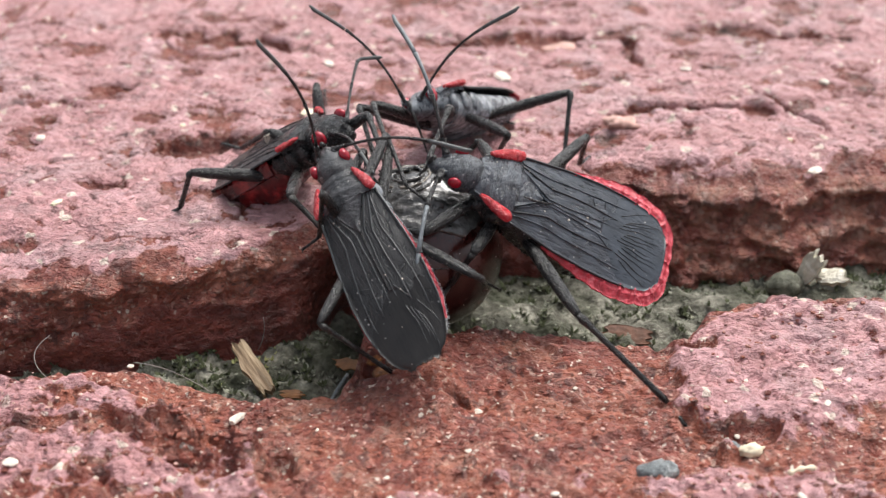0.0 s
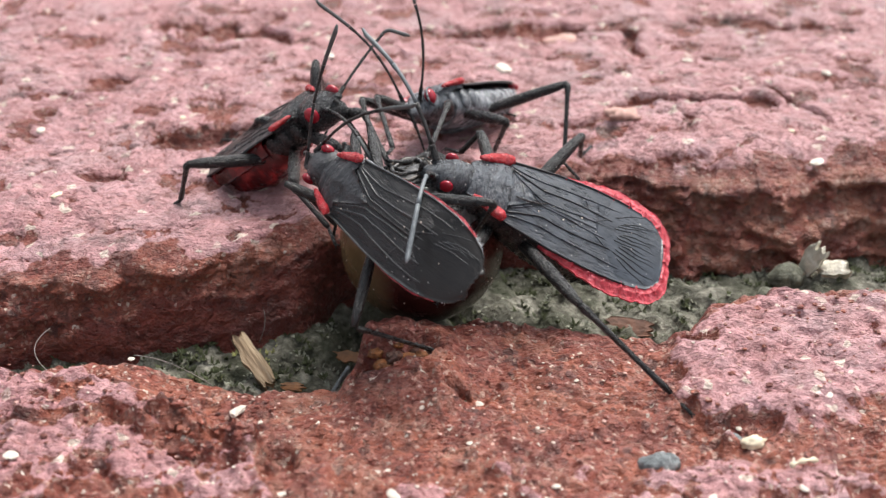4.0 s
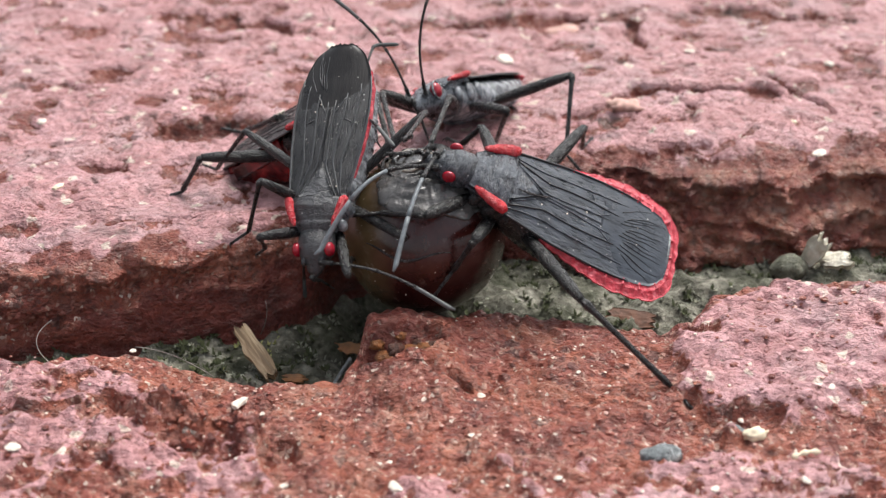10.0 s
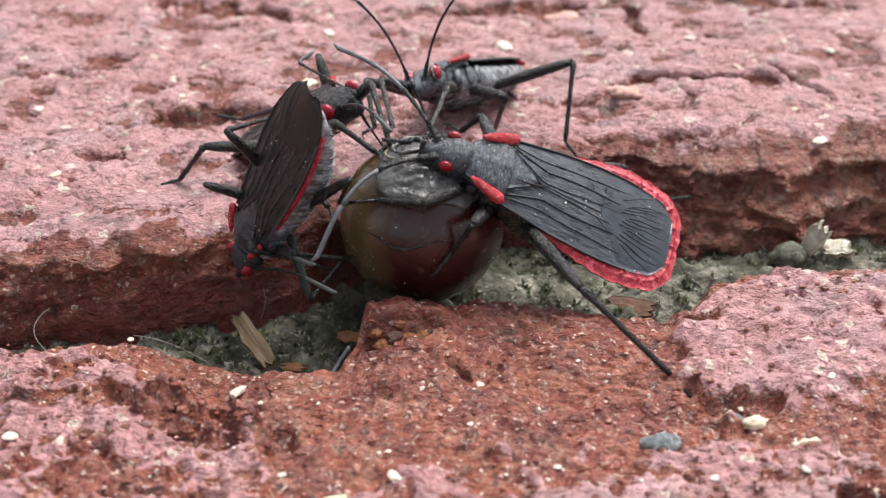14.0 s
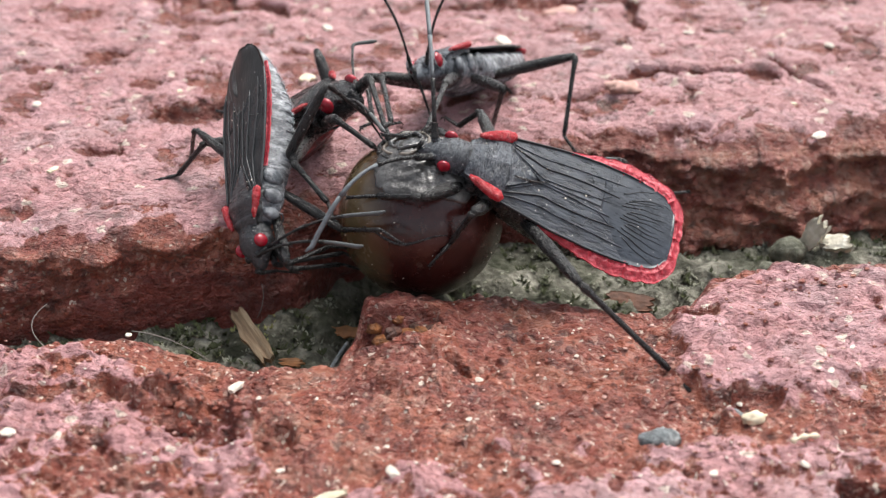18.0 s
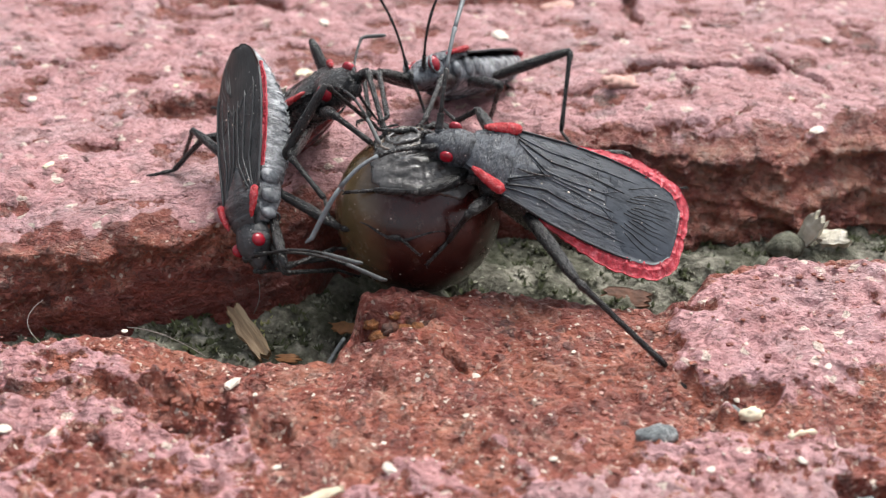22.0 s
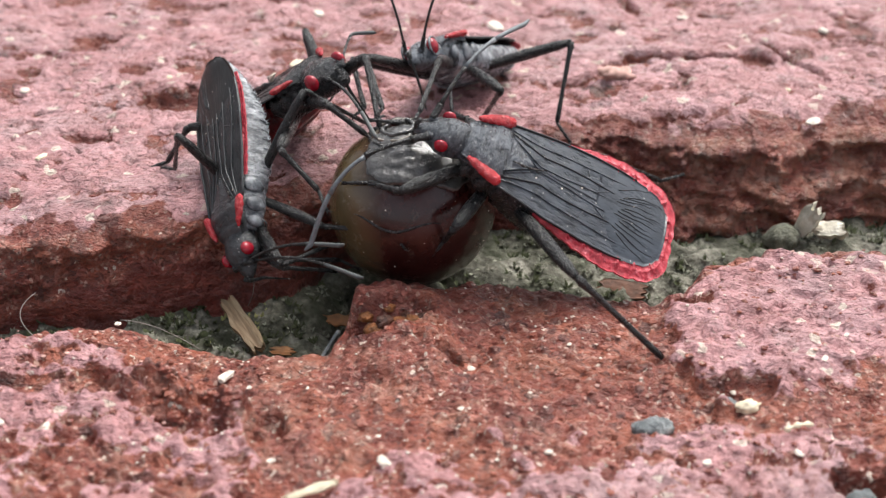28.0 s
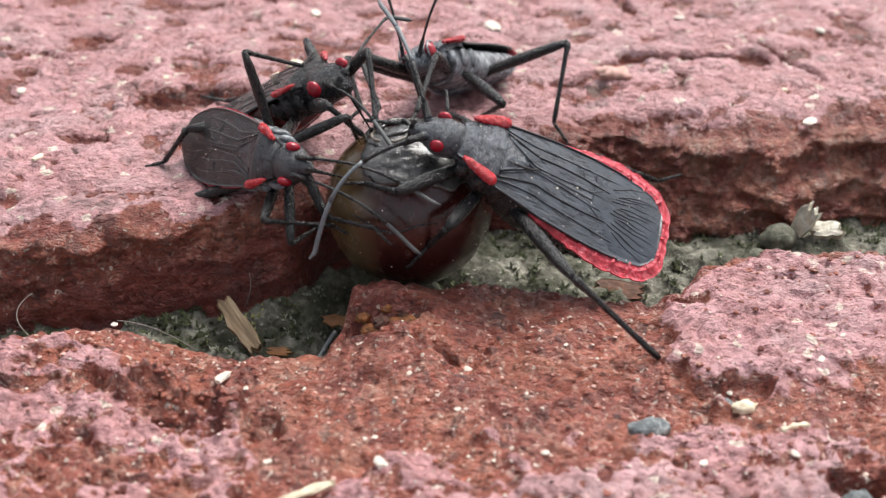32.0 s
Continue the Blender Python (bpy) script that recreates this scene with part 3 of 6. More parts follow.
def make_front_brick(parent):
    xs = fine_axis(-100, -21, 24, 100, 0.09, 3.0)
    back = np.concatenate([np.arange(0, 17.0, 0.09), np.arange(17.0, 100, 2.5)])
    drop = np.linspace(1.3, 0.06, 14)
    X = xs[:, None]
    ye = along(X, FRONT_EDGE) + 0.28 * fbm(X * 0.6, X * 0 + 2.7, 91, 4)
    Y = np.concatenate([ye + drop[None, :] * 0.55, ye - back[None, :]], 1)[:, ::-1]
    z, skin, grime_and_shade = front_top(X + 0 * Y, Y)
    d = ye - Y
    z = z - 0.35 * np.exp(-np.maximum(d, 0) / 0.5) - (np.maximum(-d, 0) / 0.55) ** 0.8 * 3.9
    skin = skin * smooth(0.0, 0.9, d + 0.5 * fbm(X * 0.7, Y * 0.7, 93, 3))
    z[1:-1] = 0.25 * z[:-2] + 0.5 * z[1:-1] + 0.25 * z[2:]
    z[:, 1:-1] = 0.25 * z[:, :-2] + 0.5 * z[:, 1:-1] + 0.25 * z[:, 2:]
    fine = (xs > -21) & (xs < 24)
    gy = np.gradient(z, axis=1) / (np.gradient(Y, axis=1) + 1e-9)
    gx = np.gradient(z, xs, axis=0)
    skin = skin * (1 - 0.9 * smooth(0.9, 2.2, np.hypot(gx, gy)) * fine[:, None])
    pos = np.stack([X + 0 * Y, Y, z], -1)
    sheen = 0.8 * smooth(3.0, 0.8, d + 1.0 * fbm(X * 0.5, Y * 0.5, 95, 4)) * smooth(-3.0, -2.0, X) * smooth(9.5, 8.0, X)
    pale = 0.22 * smooth(0.15, 0.5, fbm(X * 0.4, Y * 0.5, 97, 4)) * (X < 10)
    return grid_object("brick", pos, BRICK, parent, (("skin", skin), ("grime_and_shade", grime_and_shade), ("plain", sheen), ("pale", pale)))


def joint_height(x, y):
    rest = SEED_AT.z - SEED_R - 0.04
    z = FLOOR + 0.35 * fbm(x * 0.35, y * 0.5, 101, 4) + 0.22 * fbm(x * 1.1, y * 1.1, 103, 3)
    z = z + 0.5 * smooth(-3.2, -5.5, x)
    z = z + 0.55 * smooth(11.5, 16.5, x) * smooth(6.8, 4.5, y)
    r = np.hypot(x - SEED_AT.x, y - SEED_AT.y)
    z = z - 2.2 * np.exp(-((r - 2.9) / 1.1) ** 2) * smooth(3.0, 0.5, x)
    mound = np.exp(-r ** 2 / 1.6)
    return z + (rest - z) * np.clip(mound * 1.15, 0, 1)


def make_pavement():
    xs = fine_axis(-100, -24, 30, 100, 0.16, 4.0)
    ys = fine_axis(-16, -10, 12.5, 24, 0.16, 1.5)
    X, Y = np.meshgrid(xs, ys, indexing="ij")
    ob = grid_object("pavement", np.stack([X, Y, joint_height(X, Y)], -1), MORTAR)
    tagged(ob, "mossy grey mortar joint between old red paving bricks", "paving", kind="structure")
    make_back_brick(ob)["label"] = "worn pinkish red brick with a crumbling front edge"
    make_front_brick(ob)["label"] = "spalled red brick with flakes of pink skin left"
    return ob


pavement = make_pavement()
_e = 4000.0
ground = part("ground", ([(-_e, -_e, -9), (_e, -_e, -9), (_e, _e, -9), (-_e, _e, -9)], [(0, 1, 2, 3)]), plain("paved_ground", (0.26, 0.12, 0.10), 0.85, 0.3, 0.05), shade=False)
tagged(ground, "red brick paved ground around the worn bricks", "ground", kind="structure")


# ---- the seed ----
def make_seed_thing():
    rng = random.Random(5)
    ob = new("seed")
    ob.location = SEED_AT * MM
    rings = []
    for i in range(1, 60):
        a = math.pi * i / 60
        ring = []
        for k in range(96):
            b = 2 * math.pi * k / 96
            d = Vector((math.sin(a) * math.cos(b), math.sin(a) * math.sin(b), math.cos(a)))
            r = SEED_R * (1.0 + 0.006 * noise.noise(d * 3.0) - 0.02 * max(0.0, d.z - 0.6))
            ring.append(d * r)
        rings.append(ring)
    part("coat", loft(rings), SEED, ob, "dark brown glossy seed coat, olive on one side")
    # the scar: a wrinkled grey skin over the top and front, its lower edge a torn lip
    cap = []
    axis = Vector((0.10, -0.38, 0.92)).normalized()
    s1 = (Vector((1, 0, 0)) - axis * axis.x).normalized()
    s2 = axis.cross(s1)
    for i in range(0, 21):
        ring = []
        for k in range(120):
            b = 2 * math.pi * k / 120
            c, e = math.cos(b), math.sin(b)
            reach = 0.60 + 0.10 * c * c + 0.05 * noise.noise(Vector((c * 1.7, e * 1.7, 3.3))) + 0.05 * noise.noise(Vector((c * 7, e * 7, 1.1)))
            reach = min(reach, 0.47 / max(0.2, -e + 0.02 * noise.noise(Vector((c * 9, e * 9, 5.0))))) if e < -0.3 else reach
            a = max(0.02, reach * i / 20)
            d = axis * math.cos(a) + (s1 * c + s2 * e) * math.sin(a)
            fold = abs(noise.noise(Vector((d.x * 3.0, d.y * 7.0, d.z * 5.0))))
            lift = 0.05 + 0.13 * fold + 0.03 * noise.noise(d * 17.0) + 0.10 * smooth(0.6, 0.95, i / 20) * max(0.0, -e) - (0.30 if i == 20 else 0.0)
            ring.append(d * (SEED_R * (1.0 - 0.02 * max(0.0, d.z - 0.6)) + float(lift)))
        cap.append(ring)
    part("scar", loft(cap), CAP, ob, "torn silvery grey papery scar")
    # the hilum: ragged rings on the crown, where the beaks go in
    crown = Vector((-0.16, 0.02, 0.99)).normalized()
    t1 = crown.orthogonal().normalized()
    t2 = crown.cross(t1)
    for wide, thick, material, text in ((0.36, 0.09, BELLY, "dark ragged rim of the scar"), (0.28, 0.08, TANCAP, "pale brown ring on the crown"), (0.18, 0.10, CAP, "grey ring on the crown")):
        ring = []
        for k in range(49):
            b = 2 * math.pi * k / 48
            d = (crown + (t1 * math.cos(b) + t2 * math.sin(b)) * wide * (1 + 0.12 * noise.noise(Vector((math.cos(b) * 3, math.sin(b) * 3, wide * 9))))).normalized()
            ring.append(d * (SEED_R + 0.02 + (0.36 - wide) * 0.3 + 0.10 * noise.noise(d * 9)))
        part("collar", tube(ring, [thick + 0.05 * noise.noise(Vector((k * 0.7, 1, wide * 20))) for k in range(49)], 7), material, ob, text)
    part("seam", tube([Vector((math.sin(a) * 0.96, -math.cos(a) * 0.96, 0.22 + 0.05 * math.sin(a * 7))).normalized() * (SEED_R + 0.005) for a in [-0.75 + 1.1 * i / 20 for i in range(21)]],
                      [0.02 + 0.05 * math.sin(math.pi * i / 20) for i in range(21)], 6), BELLY, ob, "dark crack across the coat")
    for k in range(30):
        a, b = rng.uniform(0.5, 2.0), rng.uniform(-2.9, 0.4)
        d = Vector((math.sin(a) * math.cos(b), math.sin(a) * math.sin(b), math.cos(a)))
        part("grain", moved(lump(rng, rng.uniform(0.012, 0.038)), Matrix.Translation(d * (SEED_R + 0.01))), CHALK, ob)
    return tagged(ob, "round dark brown glossy seed in the brick joint", "seed")


seed = make_seed_thing()


# ---- the bugs ----
def bug_pose(x, y, z, rx, ry, rz):
    """A body's pose, in millimetres and degrees."""
    return pose(x * MM, y * MM, z * MM, rx, ry, rz)


OUTLINES = {"oval": [1.36, 1.5, 1.78, 1.97, 1.90, 1.60, 1.18, 0.72, 0.12], "square": [1.36, 1.50, 1.72, 1.84, 1.84, 1.75, 1.58, 1.30, 0.92], "slim": [1.36, 1.48, 1.66, 1.77, 1.72, 1.52, 1.24, 0.96, 0.60]}


def half_width(x, wide, length, outline="oval"):
    """Half width of the folded wings at x behind the shield."""
    return np.interp(-x / length, [0, 0.12, 0.3, 0.52, 0.7, 0.84, 0.93, 0.98, 1.0], OUTLINES[outline]) * wide


HIPS = {"front": (1.15, 0.62, -1.55), "middle": (-0.15, 0.85, -1.75), "hind": (-1.45, 0.9, -1.8)}
LEG_SIZE = {"front": (3.1, 3.0), "middle": (3.4, 3.3), "hind": (4.4, 4.4)}


def make_leg(bug, which, femur, tibia, size):
    """Femur, tibia and tarsus along their own x axes, jointed at the origin."""
    k = size
    thigh = tube([(0, 0, 0), (0.12 * femur, 0, 0), (0.5 * femur, 0, 0.02), (0.85 * femur, 0, 0.01), (femur, 0, 0)],
                 [0.15 * k, 0.21 * k, 0.25 * k, 0.21 * k, 0.13 * k], 10)
    coxa = ball((0, 0, 0), (0.26 * k, 0.24 * k, 0.24 * k), 10, 6)
    f = part("femur", join(thigh, coxa), LEG, bug)
    shin = tube([(0, 0, 0), (0.06 * tibia, 0, 0.015), (0.15 * tibia, 0, 0), (0.6 * tibia, 0, 0), (0.94 * tibia, 0, 0), (tibia, 0, 0)],
                [0.10 * k, 0.155 * k, 0.11 * k, 0.095 * k, 0.115 * k, 0.08 * k], 8)
    rng = random.Random(int(femur * 100))
    hairs = []
    for i in range(18):
        x, a = rng.uniform(0.1, 0.98) * tibia, rng.uniform(0, 6.28)
        d = Vector((0.5, math.cos(a), math.sin(a))).normalized()
        p = Vector((x, 0, 0)) + d * 0.08 * k
        hairs.append(tube([p, p + d * 0.16 * k], [0.016 * k, 0.004], 3))
    t = part("tibia", join(shin, *hairs), LEG, bug)
    bend = Vector((0.72, 0, 0.69)) if which != "front" else Vector((0.85, 0, 0.5))
    q = [Vector((tibia, 0, 0)) + bend * s * k for s in (0, 0.45, 0.5, 0.72, 0.76, 1.05)]
    claw = [tube([q[5], q[5] + Vector((0.14, s * 0.07, 0.02)) * k, q[5] + Vector((0.18, s * 0.11, -0.10)) * k], [0.035 * k, 0.025 * k, 0.008], 5) for s in (-1, 1)]
    part("tarsus", join(tube(q, [0.065 * k, 0.08 * k, 0.055 * k, 0.075 * k, 0.055 * k, 0.07 * k], 7), *claw), LEG, t)
    return f, t


def make_antenna(bug, length, size, bow=0.09, pale=None, hook=False):
    """Four jointed segments along x, gently arched."""
    def arch(s):
        if hook and s > 0.7:
            a = min(1.0, (s - 0.7) / 0.12)
            return Vector((0.70 + 0.06 * math.sin(a * 1.4) + 0.10 * max(0.0, s - 0.82), 0, 0.05 + 0.06 * (1 - math.cos(a * 1.4)) + max(0.0, s - 0.82) * 0.95)) * length
        return Vector((s * length, 0, bow * length * math.sin(math.pi * min(1.0, s * 1.05)) if not hook else 0.05 * length * (s / 0.7) ** 2))
    def run(a, b, r0, r1):
        n = 7
        return tube([arch(a + (b - a) * i / n) for i in range(n + 1)], [(r0 + (r1 - r0) * i / n) * (1.25 if i in (0, n) and b < 1 else (0.45 if i == n else 1.0)) * size for i in range(n + 1)], 7)
    ob = part("antenna", join(run(0, 0.09, 0.12, 0.10), run(0.095, 0.42, 0.062, 0.07), run(0.425, 0.70, 0.06, 0.075)) if not pale else join(run(0, 0.09, 0.12, 0.10), run(0.095, 0.36, 0.062, 0.07)), LEG, bug)
    part("antenna_tip", run(0.705, 1.0, 0.085, 0.105) if not pale else join(run(0.365, 0.66, 0.055, 0.066), run(0.665, 1.0, 0.068, 0.078)), pale or CLUB, ob, "paler grey end of the antenna")
    return ob


def make_bug(name, label, front=1.0, rear=1.0, wide=1.0, rim=0.18, under=None, ragged=0.0, size=1.0, flanks=None, seed=1, tips=None, shell=None, head=None, drop=None, cover=None, rim_from=0.9, bold=1.0, eyes=0.8, lobes=None, vein=None, fans=15, outline="oval", nod=0.0, head_size=1.0, belly=0.95, keel=0.0, margin_skin=None, hind=-0.1, inset=1.0, head_wide=1.0, depth=1.0, eye_ring=False):
    """A bug 11 mm long: x forwards, z up from the back, its origin at the hind edge of the shield."""
    rng = random.Random(seed)
    bug = new(name)
    under = under or BELLY
    flanks = flanks or under
    L = 7.2 * rear
    fx = front
    # abdomen
    st = []
    for i in range(15):
        s = i / 14
        x = -0.5 - (L * 0.95 - 0.5) * s
        w = max(0.15, half_width(np.array(x), wide, L, outline) * belly)
        deep = np.interp(s, [0, 0.25, 0.6, 0.85, 1], [-2.05, -2.45, -2.25 - 0.2 * keel, -1.45 - 0.7 * keel, -0.75 - 0.9 * keel]) * size * depth
        st.append((x, float(w), -0.42 - 0.1 * s, float(deep)))
    part("abdomen", body_loft(st, 28, 0.62), under, bug)
    for i in range(2, 12):
        x, w, top, low = st[i]
        ring = [(x, w * 1.006 * math.copysign(abs(math.cos(a)) ** 0.62, math.cos(a)), (top + low) / 2 - (top - low) / 2 * 1.012 * abs(math.sin(a)) ** 0.62) for a in [math.pi * (1.02 + 0.96 * k / 24) for k in range(25)]]
        part("segment_ridge", tube(ring, 0.035, 5), under, bug)
    # red margin of the abdomen, one scalloped band a side
    start = 2.0 if rim > 0.3 else rim_from
    line = [(-start - (L - start) * i / 60, float(half_width(np.array(-start - (L - start) * i / 60), wide, L, outline))) for i in range(61)]
    if rim > 0.1:
        line += [(-L - 0.02, line[-1][1] * (1 - i / 10)) for i in range(1, 11)]
    else:
        line = line[:50]
    run = [0.0]
    for (xa, ya), (xb, yb) in zip(line, line[1:]):
        run.append(run[-1] + math.hypot(xb - xa, yb - ya))
    for sgn in (1, -1):
        def margin(u, v):
            d = u * run[-1]
            x, w = float(np.interp(d, run, [p[0] for p in line])), float(np.interp(d, run, [p[1] for p in line]))
            lo, hi = max(0.0, d - 0.7), min(run[-1], d + 0.7)
            tx, ty = [float(np.interp(hi, run, [p[k] for p in line]) - np.interp(lo, run, [p[k] for p in line])) for k in (0, 1)]
            if d > run[-1] - 0.7 and rim > 0.1:
                tx *= (run[-1] - d) / 0.7
            size_t = math.hypot(tx, ty) or 1.0
            nx, ny = ty / size_t, -tx / size_t
            cell = u * 9.0
            rib = math.exp(-((cell - round(cell)) / 0.07) ** 2)
            grow = rim * min(1.0, u * 2.2, (1.0 - u) * 6.0 if rim <= 0.1 else 1.0) * (0.92 + 0.12 * abs(math.sin(math.pi * cell)) + 0.05 * noise.noise(Vector((u * 30, 0, seed))))
            out = -0.30 * min(1.0, w) + (0.30 * min(1.0, w) + grow) * v
            fold = 0.16 * rim * rib * math.sin(math.pi * min(1.0, v * 1.1)) + 0.10 * rim * math.exp(-((v - 0.55) / 0.08) ** 2) + 0.12 * rim * v ** 6
            z = -0.46 - (drop or 0.08 + 0.16 * rim) * v * v - 0.14 * u + fold + 0.05 * noise.noise(Vector((u * 34, v * 5, seed)))
            return (x + nx * out, sgn * max(0.0, w + ny * out), z)
        part("red_margin", sheet(margin, [i / 150 for i in range(151)], [j / 16 for j in range(17)], 0.08), margin_skin or RIM, bug, "crinkled crimson margin of the abdomen")
    # thorax
    part("thorax", body_loft([(1.75 * fx, 0.55 * wide, -0.25, -1.25), (1.2 * fx, 0.95 * wide, -0.18, -1.75), (0.3, 1.28 * wide, -0.15, -2.05), (-0.8, 1.35 * wide, -0.25, -2.15), (-1.6, 1.2 * wide, -0.4, -2.05)], 20, 0.85), flanks, bug)
    for x, dz in ((1.1, 0.0), (0.35, 0.05), (-0.4, 0.0), (-1.0, -0.05)):
        ring = [(x + 0.12 * math.sin(a * 2), wide * 1.26 * (0.86 if x > 1 else 1.0) * math.cos(a), -1.12 + 1.0 * math.sin(a) + dz) for a in [math.pi * (1.0 + k / 16) for k in range(17)]]
        part("pleural_ridge", tube(ring, 0.055, 6), flanks, bug)
    for sgn in (1, -1):
        for x, y, rx, rz in ((1.15 * fx, 0.98, 0.30, 0.42), (0.35, 1.20, 0.36, 0.52), (-0.55, 1.24, 0.42, 0.55)):
            part("pleural_lobe", ball((x, sgn * y * wide, -1.05), (rx, 0.22, rz), 14, 8), lobes or flanks, bug)
    # shield (pronotum): a trapezium with a cross groove and a low keel
    def shield(u, v):
        x = 1.75 * fx - (1.75 * fx - hind) * u
        w = np.interp(u, [0, 0.12, 0.5, 0.9, 1], [0.70, 0.80, 1.08 * (0.5 + 0.5 * inset), 1.33 * inset, 1.28 * inset]) * wide
        y = (v * 2 - 1)
        z = np.interp(u, [0, 0.2, 0.32, 0.7, 1], [-0.28, -0.10, -0.10, 0.06, -0.02]) - 0.26 * abs(y) ** 2.4 - 0.04 * math.exp(-((u - 0.3) / 0.05) ** 2) + 0.03 * math.exp(-(y / 0.06) ** 2)
        z += 0.02 * noise.noise(Vector((x * 4, y * 5, seed)))
        return (x, float(y * w), float(z))
    part("shield", sheet(shield, [i / 22 for i in range(23)], [j / 22 for j in range(23)], 0.3), shell or SHIELD, bug)
    for sgn in (1, -1):
        pts = [(1.52 * fx - (1.52 * fx - hind) * u, sgn * w * wide * (1 + (inset - 1) * u), z) for u, w, z in ((0, 0.86, -0.26), (0.2, 0.98, -0.22), (0.45, 1.14, -0.20), (0.70, 1.29, -0.17), (0.90, 1.39, -0.15), (1.0, 1.38, -0.18))]
        thick = [0.05, 0.12, 0.15, 0.18, 0.17, 0.06]
        steps = [i / 26 * 5 for i in range(27)]
        edge = [tuple(float(np.interp(q, range(6), [p[k] for p in pts])) for k in range(3)) for q in steps]
        girth = [float(np.interp(q, range(6), thick)) * size * bold * (1 + 0.16 * noise.noise(Vector((q * 2.3, sgn * 4.0, seed)))) for q in steps]
        roll = tube(edge, girth, 14)
        roll = ([(x, y, -0.2 + (z + 0.2) * 0.82 + 0.035 * noise.noise(Vector((x * 5, y * 5, z * 5)))) for x, y, z in roll[0]], roll[1])
        part("shield_margin", roll, RED, bug, "raised scarlet edge of the shield")
    # scutellum
    def scut(u, v):
        w = 0.78 * wide * (1 - u) ** 0.9 + 0.02
        return (hind + 0.05 - (1.3 * rear + hind) * u, (v * 2 - 1) * w, -0.02 - 0.12 * u - 0.05 * (v * 2 - 1) ** 2 + 0.03 * math.exp(-((v - 0.5) / 0.08) ** 2))
    part("scutellum", sheet(scut, [i / 8 for i in range(9)], [j / 8 for j in range(9)], 0.12), shell or SHIELD, bug)
    # wings
    def back(x, y):
        w = float(half_width(np.array(x), wide, L, outline))
        s = -x / L
        return -0.10 - 0.20 * s - 0.26 * (y / max(w, 0.6)) ** 2 * (1 - 0.3 * s) + 0.015 * noise.noise(Vector((x * 1.3, y * 1.3, seed * 3.1)))
    for sgn in (1, -1):
        def corium(u, v):
            w0 = 0.0 + 0.80 * (1 - min(1.0, u * 3.2)) * wide
            end = 0.60 + 0.20 * v
            x = hind + 0.02 - (L * end + hind + 0.02) * u
            w = float(half_width(np.array(x), wide, L, outline))
            y = w0 + (w - w0) * v
            lip = 0.05 * smooth(0.9, 1.0, v)
            return (x, sgn * y, back(x, y) - 0.04 + float(lip) * 0.6 + (0.012 if sgn > 0 else 0.0) - 0.055 * u ** 4)
        plate = sheet(corium, [i / 26 for i in range(27)], [j / 12 for j in range(13)], 0.05)
        veins = []
        for v0, v1, r in ((0.08, 0.13, 0.030), (0.34, 0.36, 0.040), (0.50, 0.72, 0.034), (0.985, 0.985, 0.05)):
            line = []
            for i in range(19):
                u = i / 18 * 0.985
                x, y, z = corium(u, v0 + (v1 - v0) * u + (0.03 * math.sin(u * 5 + v0 * 9 + seed) + 0.015 * noise.noise(Vector((u * 6, v0 * 7, seed)))) * (v0 < 0.9))
                line.append((x, y, z + 0.012))
            veins.append(tube(line, [r * (1.15 - 0.4 * i / 18) for i in range(19)], 6))
        for a, b, ua, ub in ((0.38, 0.60, 0.74, 0.66), (0.14, 0.36, 0.86, 0.95)):
            line = [corium(ua + (ub - ua) * i / 6, a + (b - a) * i / 6) for i in range(7)]
            veins.append(tube([(p[0], p[1], p[2] + 0.01) for p in line], 0.024, 5))
        wing = part("wing", plate, cover or DULL, bug)
        for i, shape in enumerate(veins):
            part("vein", shape, vein or (VEIN if i in (1, 3) else cover or DULL), wing)
    # membrane: the overlapped ends with a fan of fine veins
    def membrane(u, v):
        x = -L * (0.56 + 0.45 * u)
        y = v * 2 - 1
        w = float(half_width(np.array(max(x, -L * 0.995)), wide, L, outline)) * 0.985
        if u > 0.9:
            w = max(0.12, w)
        tear = ragged * max(0.0, u - 0.8) * 5 * (0.35 * noise.noise(Vector((y * 4.5, 2.2, seed))) + 0.12 * math.sin(y * 17))
        return (x + tear * 0.8 - 0.0, y * w, back(max(x, -L), y * w) - 0.070 + ragged * 0.9 * smooth(0.55, 1.0, u) * 0.2 * (1 + y * 0.6))
    wing_end = part("membrane", sheet(membrane, [i / 22 for i in range(23)], [j / 20 for j in range(21)], 0.05), tips or MEMBRANE, bug, "smoky dark membrane at the wing tips")
    fan = []
    for k in range(fans):
        y0, y1 = -0.5 + k / 14 * 1.0, -0.92 + k / 14 * 1.84
        line = []
        for i in range(9):
            u = 0.27 + 0.12 * ((k * 7) % 4) / 3 + (0.46 + 0.05 * ((k * 5) % 3)) * (1 - abs(k - 7) * 0.012) * i / 8
            x, y, z = membrane(u, 0.5 + 0.5 * (y0 + (y1 - y0) * i / 8) + 0.006 * math.sin(i * 1.1 + k * 1.7) + 0.008 * noise.noise(Vector((i * 0.8, k, seed))))
            line.append((x, y, z + 0.008))
        fan.append(tube(line, [0.022 * (1.1 - 0.7 * i / 8) for i in range(9)], 5))
    for shape in fan:
        part("fan_vein", shape, vein or VEIN, wing_end)
    # head
    hw = (0.45 + 0.55 * wide) * head_wide
    pivot = Vector((1.7 * fx, 0, -0.75))
    turn = Matrix.Translation(pivot) @ Matrix.Rotation(radians(nod), 4, "Y") @ Matrix.Scale(head_size, 4) @ Matrix.Translation(-pivot)
    bug["nod"], bug["head_size"], bug["stretch"], bug["girth"] = nod, head_size, front, wide
